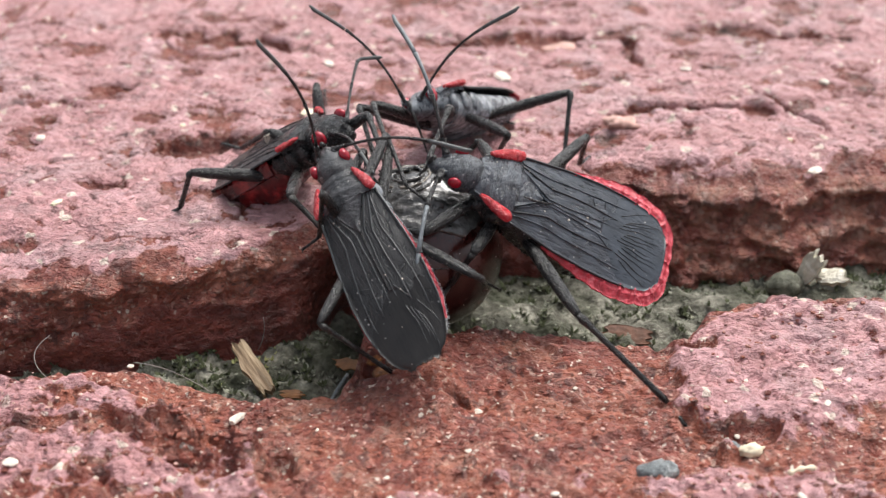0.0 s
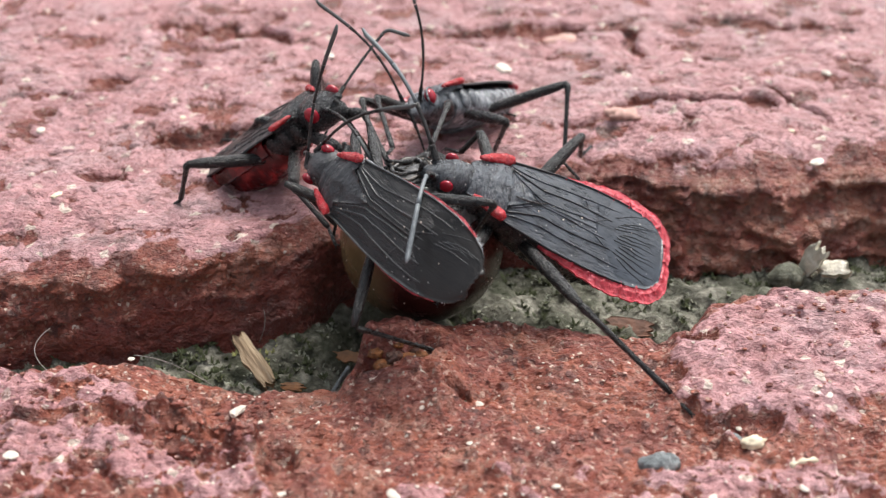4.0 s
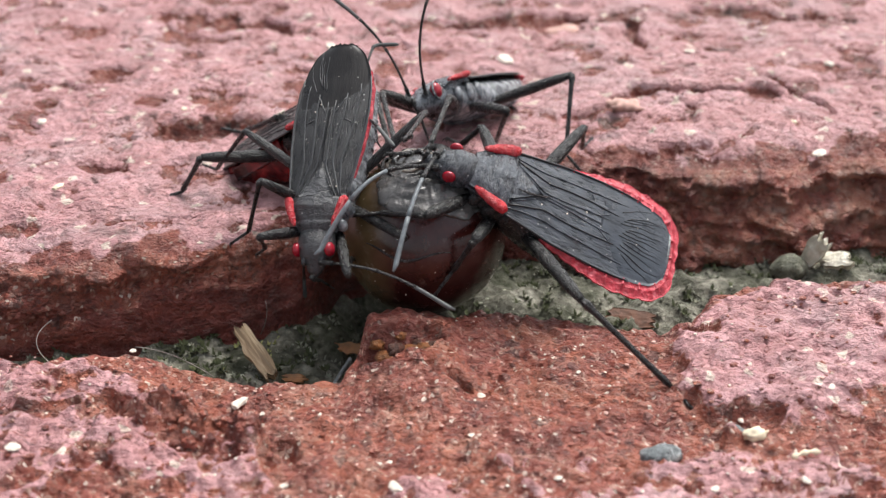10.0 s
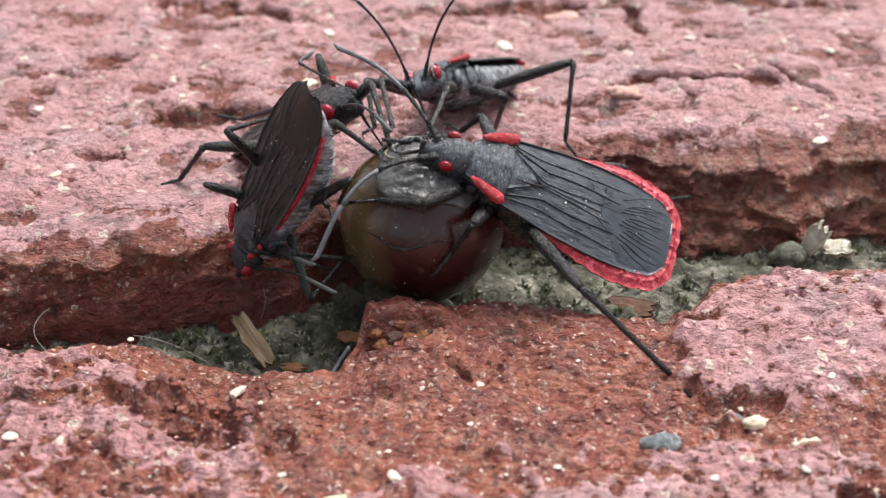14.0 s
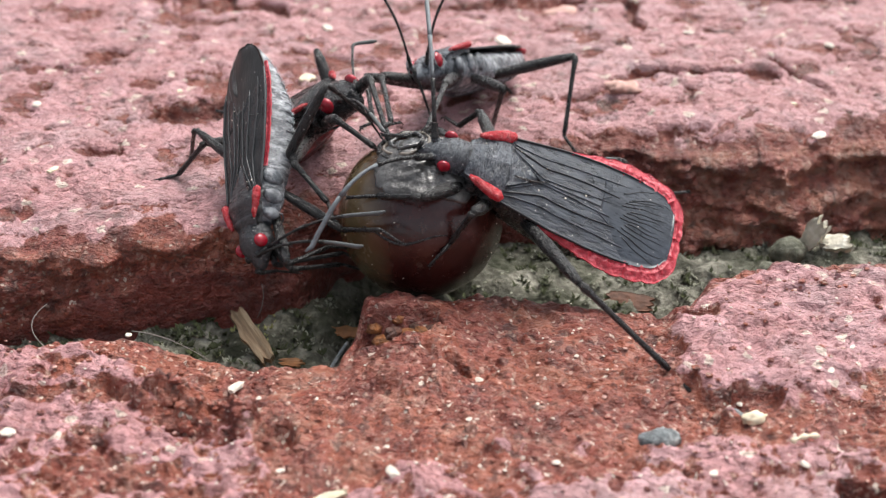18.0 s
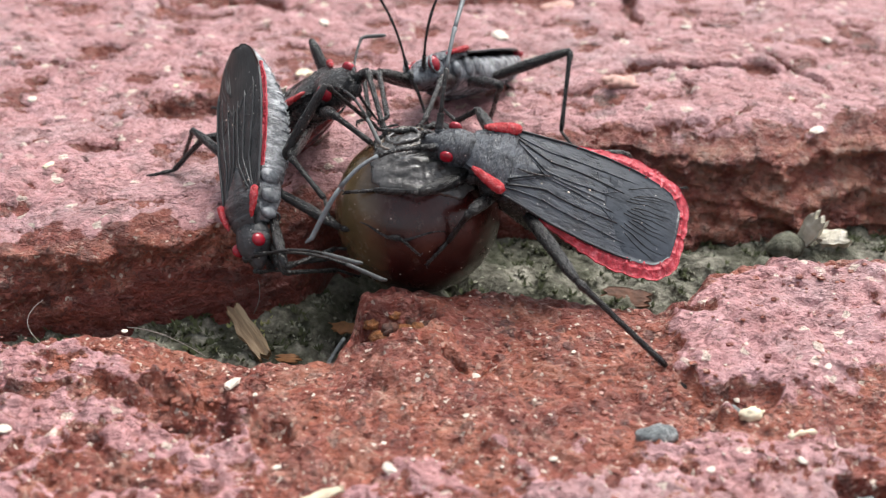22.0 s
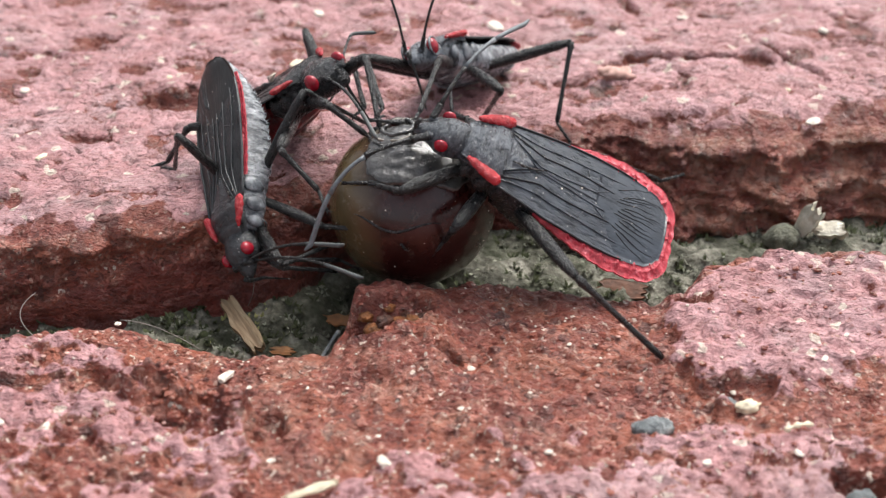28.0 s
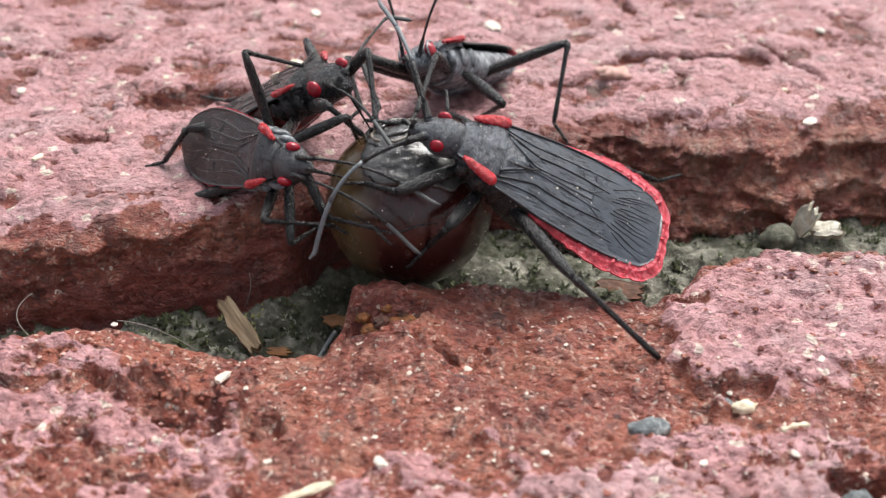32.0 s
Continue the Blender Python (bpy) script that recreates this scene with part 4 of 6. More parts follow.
    part("head", moved(body_loft([(1.55 * fx, 0.70 * hw, -0.22, -1.5), (2.0 * fx, 0.74 * hw, -0.10, -1.62), (2.45 * fx, 0.82 * hw, -0.09, -1.6), (2.8 * fx, 0.70 * hw, -0.18, -1.5), (3.05 * fx, 0.50 * hw, -0.28, -1.4), (3.3 * fx, 0.38 * hw, -0.40, -1.3), (3.6 * fx, 0.27 * hw, -0.54, -1.18), (3.85 * fx, 0.10 * hw, -0.72, -1.0)], 18, 0.95), turn), head or HEAD, bug)
    for sgn in (1, -1):
        part("eye", moved(ball((2.55 * fx, sgn * 0.68 * hw, -0.50), (0.37 * size * eyes, 0.26 * size * eyes, 0.40 * size * eyes), 18, 12), turn), EYE, bug, "glossy dark red eye")
        if eye_ring:
            ring = [(2.55 * fx + 0.40 * size * eyes * math.cos(a), sgn * (0.68 * hw + 0.06), -0.50 + 0.43 * size * eyes * math.sin(a)) for a in [2 * math.pi * k / 24 for k in range(25)]]
            part("eye_ring", moved(tube(ring, 0.06, 6), turn), FLANK, bug, "pale grey ring round the eye")
        part("antenna_socket", moved(ball((3.12 * fx, sgn * 0.36 * hw, -0.48), (0.24 * size, 0.15 * size, 0.15 * size), 10, 6), turn), head or HEAD, bug)
    part("rostrum", tube([(3.75 * fx, 0, -0.85), (3.75 * fx, 0, -1.2), (3.5 * fx, 0, -1.9 * size), (3.35 * fx, 0, -3.3 * size)], [0.11 * size, 0.10 * size, 0.07 * size, 0.03], 7), LEG, bug)
    # a few grains of dust on the back
    for k in range(14):
        x, y = rng.uniform(-L * 0.85, 1.2), rng.uniform(-0.85, 0.85) * wide
        part("dust_grain", moved(lump(rng, rng.uniform(0.02, 0.05)), Matrix.Translation((x, y, (back(x, y) if x < 0 else -0.06 - 0.2 * y * y) + 0.02))), CHALK, bug)
    # short pale down along the flanks
    down = []
    for k in range(420):
        i = rng.uniform(1, 13)
        x, w, top, low = [st[int(i)][j] + (st[int(i) + 1][j] - st[int(i)][j]) * (i - int(i)) for j in range(4)]
        a = rng.choice((rng.uniform(-0.9, -0.3), rng.uniform(3.45, 4.05)))
        p = Vector((x, w * math.copysign(abs(math.cos(a)) ** 0.62, math.cos(a)), (top + low) / 2 + (top - low) / 2 * math.copysign(abs(math.sin(a)) ** 0.62, math.sin(a))))
        d = Vector((-0.6, math.cos(a), math.sin(a) * 0.7 + rng.uniform(-0.4, 0.3))).normalized()
        down.append(tube([p, p + d * rng.uniform(0.06, 0.15)], [0.012, 0.004], 3))
    tagged(part("down", join(*down), DOWN if under is UNDER else BELLY, bug, "short hairs along the flanks"), kind="stuff")
    tagged(bug, label, "bug", group="bugs round the seed")
    return bug


def mm(v):
    return Vector(v) * MM


def aim(p, q, up):
    """A pose at p whose x axis points to q, its z axis leaning towards up (metres)."""
    x = (q - p).normalized()
    z = up - x * up.dot(x)
    if z.length < 1e-6:
        z = x.orthogonal()
    z.normalize()
    y = z.cross(x)
    m = Matrix((x, y, z)).transposed().to_4x4()
    m.translation = p
    return m


def knee_of(hip, foot, a, b, hint):
    """The knee between hip and foot for a femur a and a tibia b, bent towards the hint."""
    d = foot - hip
    r = min(max(d.length, abs(a - b) * 1.02 + 1e-5), (a + b) * 0.995)
    x = d.normalized()
    k = (a * a - b * b + r * r) / (2 * r)
    side = hint - hip
    side = side - x * side.dot(x)
    if side.length < 1e-7:
        side = x.orthogonal()
    return hip + x * k + side.normalized() * math.sqrt(max(a * a - k * k, 0.0))


def hip_of(which, sgn, bug):
    h = HIPS[which]
    return Vector((h[0] * bug["stretch"], sgn * h[1] * bug["girth"], h[2])) * MM


def sample(rows, t):
    """Values between dated rows of numbers."""
    return [float(np.interp(t, [r[0] for r in rows], [r[k] for r in rows])) for k in range(1, len(rows[0]))]


def body_at(rows, t):
    """The body's pose between its rows."""
    if t <= rows[0][0]:
        return rows[0][1]
    for (ta, a), (tb, b) in zip(rows, rows[1:]):
        if ta <= t <= tb:
            return a.lerp(b, (t - ta) / (tb - ta))
    return rows[-1][1]


def leg_key(body, hip, a, b, knee_hint, foot):
    """Femur and tibia poses in the body's space for a foot standing in the world."""
    inv = body.inverted()
    f = inv @ foot
    k = knee_of(hip, f, a, b, inv @ knee_hint)
    out = (k - hip).cross(f - k)
    up = (inv.to_3x3() @ Vector((0, 0, 1)))
    return aim(hip, k, up), aim(k, f, (k - (hip + f) / 2))


def add_legs(bug, body, spec, size):
    """Legs of a bug whose feet keep their places: lengths follow from knee and foot."""
    bug_legs = {}
    for key, (knee, foot) in spec.items():
        which, side = key.split("_")
        hip = hip_of(which, 1 if side == "left" else -1, bug)
        inv = body.inverted()
        a, b = (inv @ mm(knee) - hip).length, (mm(foot) - mm(knee)).length
        f, t = make_leg(bug, which, a / MM, b / MM, size)
        f.matrix_basis, t.matrix_basis = leg_key(body, hip, a, b, mm(knee), mm(foot))
        bug_legs[key] = (f, t, hip, a, b, mm(knee), mm(foot))
    return bug_legs


def walk_bug(bug, rows, bug_legs, steps={}):
    """Keys a body and, so that the feet keep their places, its legs. steps: for a leg that moves, rows of seconds, knee and foot."""
    walk(bug, rows)
    times = sorted({t for t, m in rows} | {r[0] for table in steps.values() for r in table})
    for key, (f, t, hip, a, b, knee, foot) in bug_legs.items():
        fr, tr = [], []
        for time in times:
            if key in steps:
                v = sample([(r[0], *r[1], *r[2]) for r in steps[key]], time)
                knee, foot = mm(v[:3]), mm(v[3:])
            k1, k2 = leg_key(body_at(rows, time), hip, a, b, knee, foot)
            fr.append((time, k1))
            tr.append((time, k2))
        walk(f, fr)
        walk(t, tr)


def antenna_key(bug, body, sgn, tip, lean):
    pivot = Vector((1.7 * bug["stretch"], 0, -0.75))
    base = Vector((3.2 * bug["stretch"], sgn * 0.40 * bug["girth"], -0.46))
    base = (pivot + Matrix.Rotation(radians(bug["nod"]), 3, "Y") @ (base - pivot) * bug["head_size"]) * MM
    inv = body.inverted()
    return aim(base, inv @ mm(tip), inv.to_3x3() @ Vector(lean))


def walk_antenna(antenna, bug, body_rows, sgn, tips, lean=(0, 0, 1)):
    rows = []
    for t, *p in tips:
        rows.append((t, antenna_key(bug, body_at(body_rows, t), sgn, p, lean)))
    walk(antenna, rows)


# places, in millimetres, that the antennae point to and the feet hold
FEEDER_POSE = bug_pose(4.19, -0.71, 5.70, -35.9, -27.7, -180.5)
CLIMBER_POSE = bug_pose(-6.35, 5.91, 6.29, 16.1, -33.6, -36.4)
FAR_POSE = bug_pose(0.78, 11.94, 4.79, 26.7, -16.1, -117.7)

FEEDER_LEGS = {
    "hind_left": ((6.42, -6.52, 3.21), (10.00, -8.53, 0.30)),
    "middle_left": ((2.47, -3.15, 4.58), (1.30, -3.02, 2.85)),
    "front_left": ((0.44, -3.13, 5.28), (-1.78, -1.91, 4.60)),
    "hind_right": ((7.77, 4.39, 6.08), (8.08, 9.41, 2.10)),
    "middle_right": ((2.67, 4.03, 6.03), (1.75, 4.43, 4.77)),
    "front_right": ((0.38, 3.49, 5.15), (-0.58, 0.95, 5.98)),
}
FAR_LEGS = {
    "hind_left": ((7.37, 11.29, 5.40), (7.17, 8.72, 2.10)),
    "middle_left": ((3.92, 6.21, 5.75), (3.46, 9.32, 2.10)),
    "front_left": ((1.17, 5.57, 6.62), (0.32, 2.26, 5.83)),
    "hind_right": ((3.53, 15.38, 3.47), (4.33, 15.05, 2.10)),
    "middle_right": ((-2.93, 7.57, 6.05), (-2.27, 4.53, 4.94)),
    "front_right": ((-2.11, 6.67, 6.50), (-1.32, 2.27, 6.03)),
}
CLIMBER_LEGS = {
    "hind_right": ((-11.05, 4.15, 4.29), (-11.79, 4.69, 2.10)),
    "middle_right": ((-5.76, -0.16, 5.24), (-4.05, -0.87, 3.65)),
    "front_right": ((-3.70, 1.30, 6.72), (-2.02, 0.88, 5.45)),
    "hind_left": ((-7.86, 7.49, 5.01), (-9.78, 11.38, 2.10)),
    "middle_left": ((-5.35, 8.84, 7.28), (-5.76, 17.42, 2.10)),
    "front_left": ((-2.28, 4.29, 7.45), (-1.39, 1.00, 5.75)),
}
FEEDER_STEP = [(0, (7.77, 4.39, 6.08), (8.08, 9.41, 2.10)), (11.9, (7.77, 4.39, 6.08), (8.08, 9.41, 2.10)), (12.6, (9.34, 2.16, 4.24), (12.2, 6.16, 0.12)), (32, (9.34, 2.16, 4.24), (12.2, 6.16, 0.12))]
FEEDER_SHIFT = [(0, (2.47, -3.22, 4.47), (1.31, -3.06, 2.45)), (3, (2.55, -3.16, 4.47), (1.44, -3.01, 2.37)), (10, (2.44, -3.29, 4.38), (1.31, -3.06, 2.40)), (17, (2.52, -3.06, 4.66), (1.34, -2.99, 2.91)), (20, (2.47, -3.15, 4.58), (1.30, -3.02, 2.85)), (25, (2.61, -3.19, 4.36), (1.42, -3.01, 2.54)), (30, (2.52, -3.34, 4.19), (1.35, -3.05, 2.30)), (32, (1.98, -3.76, 3.93), (0.85, -3.20, 2.26))]

FEEDER_LEFT = [(0, 0.3, -4.3, 5.0), (3.5, 0.1, -3.9, 5.5), (5.5, -0.7, -1.2, 10.0), (6, -6.1, 2.3, 10.0), (7, -4.6, 1.9, 9.2), (8, -6.8, 1.1, 7.9), (8.6, -1.1, -3.1, 5.7), (9.3, -1.1, -3.3, 5.3), (10, -2.5, -3.9, 5.3), (12, -5.9, -4.5, 4.1), (13, -3.9, -4.5, 3.9), (14, -3.9, -4.6, 3.8), (14.5, -4.0, -4.6, 3.7), (16.5, -4.4, -4.7, 3.4), (17, -3.5, -4.1, 4.3), (19, -2.8, -3.9, 4.6), (21, -3.1, -3.9, 4.4), (23, -2.8, -3.7, 4.7), (25, -2.6, -3.5, 4.7), (28, -1.9, -3.3, 4.8), (29, -1.7, -3.3, 4.8), (29.5, -2.9, -4.8, 2.4), (30, -3.0, -4.0, 3.7), (30.5, -3.0, -4.1, 3.5), (31, -3.2, -4.3, 3.2), (32, -3.5, -4.4, 3.1)]
FEEDER_RIGHT = [(0, -1.6, 4.8, 12.8), (0.5, -2.4, 4.6, 12.4), (1, -4.8, 3.5, 10.5), (2, -3.9, 3.9, 10.9), (2.5, -4.4, 4.1, 11.3), (3, 2.0, 3.9, 10.9), (3.5, -2.6, 4.0, 11.0), (5.5, -2.3, 3.9, 10.7), (7, -3.9, 3.8, 10.5), (8, -5.6, 2.6, 8.4), (8.5, -2.7, 3.8, 10.5), (9, 0.2, 4.6, 11.8), (9.5, -0.1, 2.3, 7.9), (10, -0.3, -3.8, 5.4), (11, -2.5, -3.4, 5.1), (12, -4.8, -3.1, 4.5), (12.6, -3.7, -3.4, 3.9), (13.2, -2.4, 3.0, 8.7), (14, -2.9, 3.1, 8.7), (14.5, -2.9, 3.0, 8.4), (16.5, -2.1, 3.9, 9.7), (17, -4.6, 3.1, 8.3), (18, 0.4, 4.4, 10.4), (19, 3.1, 4.6, 10.8), (21, 1.9, 4.5, 10.4), (23, 2.1, 4.7, 10.6), (25, 4.2, 3.9, 9.0), (28, 5.8, 4.6, 9.9), (29, 4.3, 4.6, 9.8), (29.5, 0.1, 4.9, 10.3), (30, -0.3, 4.8, 10.1), (30.5, -0.6, 4.8, 10.1), (31, -0.9, 4.8, 10.1), (32, -1.3, 4.8, 10.1)]
FAR_RIGHT = [(0, -6.0, 9.6, 11.2), (6, -5.2, 9.6, 10.5), (9, -4.9, 9.6, 10.5), (13, -4.4, 9.6, 9.9), (19, -2.9, 10.0, 10.0), (23, -3.0, 10.1, 9.7), (28, -2.0, 10.2, 9.2), (29.5, -4.7, 9.9, 8.7), (32, -2.0, 10.3, 9.5)]
FAR_LEFT = [(0, 4.5, 8.3, 10.9), (3, 4.2, 8.4, 10.6), (3.5, -0.4, 8.6, 11.0), (6, 0.0, 8.8, 11.0), (9, 0.2, 8.9, 11.2), (10, 0.6, 8.9, 11.1), (13, 2.3, 8.6, 10.1), (19, 1.9, 8.8, 9.9), (23, 1.8, 9.0, 9.8), (28, 1.8, 8.9, 9.1), (29, 1.7, 8.9, 9.1), (32, 2.0, 8.8, 8.9)]
CLIMBER_LEFT = [(0, -3.5, 9.1, 8.3), (1, -3.5, 9.1, 8.2), (2, -3.7, 9.2, 8.1), (3, -3.2, 9.3, 8.2), (3.5, -2.4, 8.5, 8.9), (6, -2.0, 7.6, 10.1), (7, -2.2, 7.9, 9.5), (8, -2.0, 8.1, 9.0), (9, -2.3, 8.9, 8.3), (10, -2.8, 9.4, 8.1), (11, -3.4, 9.1, 7.5), (12, -3.0, 9.0, 6.1), (13, -3.1, 8.4, 6.0), (14, -5.1, 6.6, 6.7), (14.5, -5.0, 6.6, 6.7), (16.5, -3.9, 9.2, 6.8), (17, -3.9, 9.2, 6.9), (18, -3.8, 9.5, 7.0), (20, -3.6, 9.8, 6.9), (22, -3.2, 9.9, 7.0), (24, -3.4, 9.7, 7.1), (28, -3.4, 9.8, 6.8), (29, -3.3, 9.8, 6.7), (30, -2.0, 8.5, 8.5), (32, -1.0, 8.6, 8.6)]
CLIMBER_RIGHT = [(0, -2.1, -0.9, 6.9), (6, -2.0, -0.8, 6.7), (9, -1.6, -0.5, 7.1), (17, -1.7, 0.0, 7.2), (19, -1.9, -0.3, 6.7), (25, -2.0, 0.0, 6.6), (32, -1.7, 0.1, 6.4)]
MOVER_LEFT = [(0, -5.1, -1.5, 9.8), (1, -7.0, -3.0, 7.1), (2, -7.6, -2.8, 7.4), (3, -5.4, -2.5, 6.9), (3.5, -3.3, -0.8, 10.7), (5.5, -6.4, -3.7, 5.7), (6, -5.9, -4.2, 4.9), (7, -4.8, -4.5, 4.4), (8, -0.6, -5.9, 2.0), (8.5, 1.1, -5.5, 2.6), (9, 1.9, -5.4, 2.8), (10, 0.3, -5.6, 2.5), (11, -0.7, -5.4, 2.7), (12, -0.0, -4.9, 3.4), (13, -2.2, -5.7, 2.1), (14, -2.2, -5.6, 2.0), (16.5, -0.4, -4.9, 3.1), (17, -1.0, -3.8, 4.8), (19, -0.5, -4.1, 4.3), (21, 0.0, -5.2, 2.3), (23, 0.0, -5.4, 1.9), (25, -0.0, -5.1, 2.2), (28, -2.5, -5.1, 2.0), (29, -0.6, -5.6, 1.2), (29.5, -1.6, -4.8, 2.4), (30, -0.7, -5.0, 2.1), (30.5, -1.5, -4.9, 2.3), (31, -0.9, -3.6, 4.4), (32, -0.5, -3.2, 5.0)]
MOVER_RIGHT = [(0, 0.6, -2.3, 8.5), (1, 0.1, -1.3, 10.1), (2, 1.6, -2.2, 8.5), (3, -0.4, -1.8, 9.0), (3.5, -1.2, -1.4, 9.7), (5.5, -4.8, -5.0, 3.5), (6, -5.2, -4.2, 4.9), (7, -5.0, -4.6, 4.2), (8, -6.6, -4.7, 4.0), (8.5, -5.7, -0.9, -1.3), (9, -3.7, 0.3, -1.2), (10, -5.6, 0.4, -1.1), (11, -3.3, -5.1, 3.3), (12, -4.1, -4.9, 3.4), (13, -3.2, -4.7, 3.6), (14, -3.6, -4.9, 3.2), (16.5, -2.6, -4.8, 3.2), (17, -2.7, -4.8, 3.2), (19, -2.8, -4.6, 3.6), (21, -2.5, -4.9, 2.9), (25, -2.9, -4.2, 3.5), (28, -3.1, -4.4, 3.0), (29, -2.4, -3.6, 4.3), (29.5, -2.9, -3.2, 4.9), (30, -1.5, -3.7, 4.2), (30.5, -1.0, -3.7, 4.2), (31, 0.1, -4.3, 3.2), (32, 0.7, -4.7, 2.7)]

MOVER_ROWS = [
    (0, bug_pose(-2.99, -3.64, 6.67, -38.1, -31.0, 119.4)),
    (1, bug_pose(-3.01, -2.91, 7.30, -35.3, -33.0, 117.9)),
    (2, bug_pose(-2.19, -2.59, 7.30, -24.2, -37.0, 107.8)),
    (3, bug_pose(-2.07, -2.55, 7.94, -13.1, -32.4, 103.1)),
    (3.5, bug_pose(-2.64, -3.01, 7.40, -39.5, -23.4, 120.6)),
    (5.5, bug_pose(-3.38, -4.73, 5.83, -58.9, 14.8, 157.5)),
    (6, bug_pose(-2.79, -5.66, 4.32, -69.6, 28.9, 162.4)),
    (7, bug_pose(-2.83, -5.12, 4.20, -71.4, 49.7, 177.2)),
    (8, bug_pose(-3.29, -4.07, 4.99, -66.2, 52.3, 186.5)),
    (8.5, bug_pose(-3.83, -3.42, 4.71, -45.7, 68.7, -158.7)),
    (9, bug_pose(-3.99, -2.44, 5.84, 15.3, 37.5, -99.9)),
    (10, bug_pose(-4.55, -1.69, 5.45, 12.0, 37.6, -97.5)),
    (11, bug_pose(-6.21, -0.64, 4.24, 13.3, 44.6, -118.4)),
    (12, bug_pose(-5.99, -1.62, 4.38, 14.3, 46.4, -114.1)),
    (13, bug_pose(-7.03, -0.08, 3.69, -15.7, 54.1, -156.3)),
    (14, bug_pose(-7.74, -1.27, 3.12, -56.2, 64.3, 160.5)),
    (14.5, bug_pose(-7.97, -0.64, 1.69, -64.3, 70.6, 140.3)),
    (16.5, bug_pose(-8.45, -0.76, 2.75, 55.1, 46.3, -87.3)),
    (17, bug_pose(-8.28, -0.63, 3.33, 55.9, 39.6, -85.3)),
    (20, bug_pose(-7.92, -0.23, 4.08, 49.4, 34.2, -83.5)),
    (23, bug_pose(-8.09, -0.42, 3.52, 51.4, 36.0, -83.0)),
    (25, bug_pose(-8.14, -0.34, 3.52, 48.2, 37.2, -85.1)),
    (28, bug_pose(-8.51, -0.30, 2.65, 54.7, 33.8, -78.1)),
    (29, bug_pose(-8.06, 0.19, 3.96, 53.5, 17.9, -74.5)),
    (29.5, bug_pose(-8.50, 0.13, 3.44, 74.1, 21.2, -64.9)),
    (30, bug_pose(-7.60, -0.26, 4.60, 53.9, 11.7, -70.0)),
    (30.5, bug_pose(-7.54, 1.06, 4.24, 63.6, 8.6, -66.6)),
    (31, bug_pose(-7.09, -0.87, 4.66, 64.2, -9.7, -55.7)),
    (32, bug_pose(-6.84, -0.38, 5.18, 60.8, -15.8, -52.5)),
]

FEEDER_ROWS = [
    (0, bug_pose(4.23, -1.08, 6.22, -42.1, -30.3, -171.8)),
    (1.5, bug_pose(4.13, -0.94, 6.04, -37.9, -29.4, -173.1)),
    (3.5, bug_pose(3.85, -0.86, 5.63, -32.5, -28.1, -174.8)),
    (6, bug_pose(3.96, -0.38, 5.76, -25.7, -26.7, -177.0)),
    (9, bug_pose(3.91, -0.87, 5.73, -31.4, -27.4, -178.1)),
    (11, bug_pose(3.95, -1.15, 5.77, -35.3, -28.0, -178.7)),
    (12, bug_pose(4.17, -1.20, 5.95, -37.3, -28.2, -179.1)),
    (13, bug_pose(3.98, -1.17, 5.92, -36.9, -27.5, -179.2)),
    (14, bug_pose(3.84, -1.22, 5.75, -36.5, -26.7, -179.1)),
    (17, bug_pose(3.80, -1.16, 5.59, -35.3, -24.5, -179.4)),
    (21, bug_pose(4.02, -1.28, 5.77, -35.7, -24.7, -181.1)),
    (24, bug_pose(4.12, -1.37, 5.91, -36.0, -24.8, -182.4)),
    (25, bug_pose(4.02, -1.51, 5.97, -34.7, -26.1, -181.7)),
    (28, bug_pose(4.03, -1.98, 6.14, -30.8, -29.6, -179.8)),
    (29, bug_pose(4.14, -1.69, 6.14, -32.4, -30.7, -179.9)),
    (30, bug_pose(4.45, -1.36, 6.22, -33.9, -31.9, -179.9)),
    (30.5, bug_pose(4.30, -1.52, 6.15, -33.0, -31.3, -179.8)),
    (31, bug_pose(4.15, -1.69, 6.09, -32.0, -30.8, -179.8)),
    (32, bug_pose(3.99, -1.91, 6.13, -30.0, -29.6, -179.7)),
]
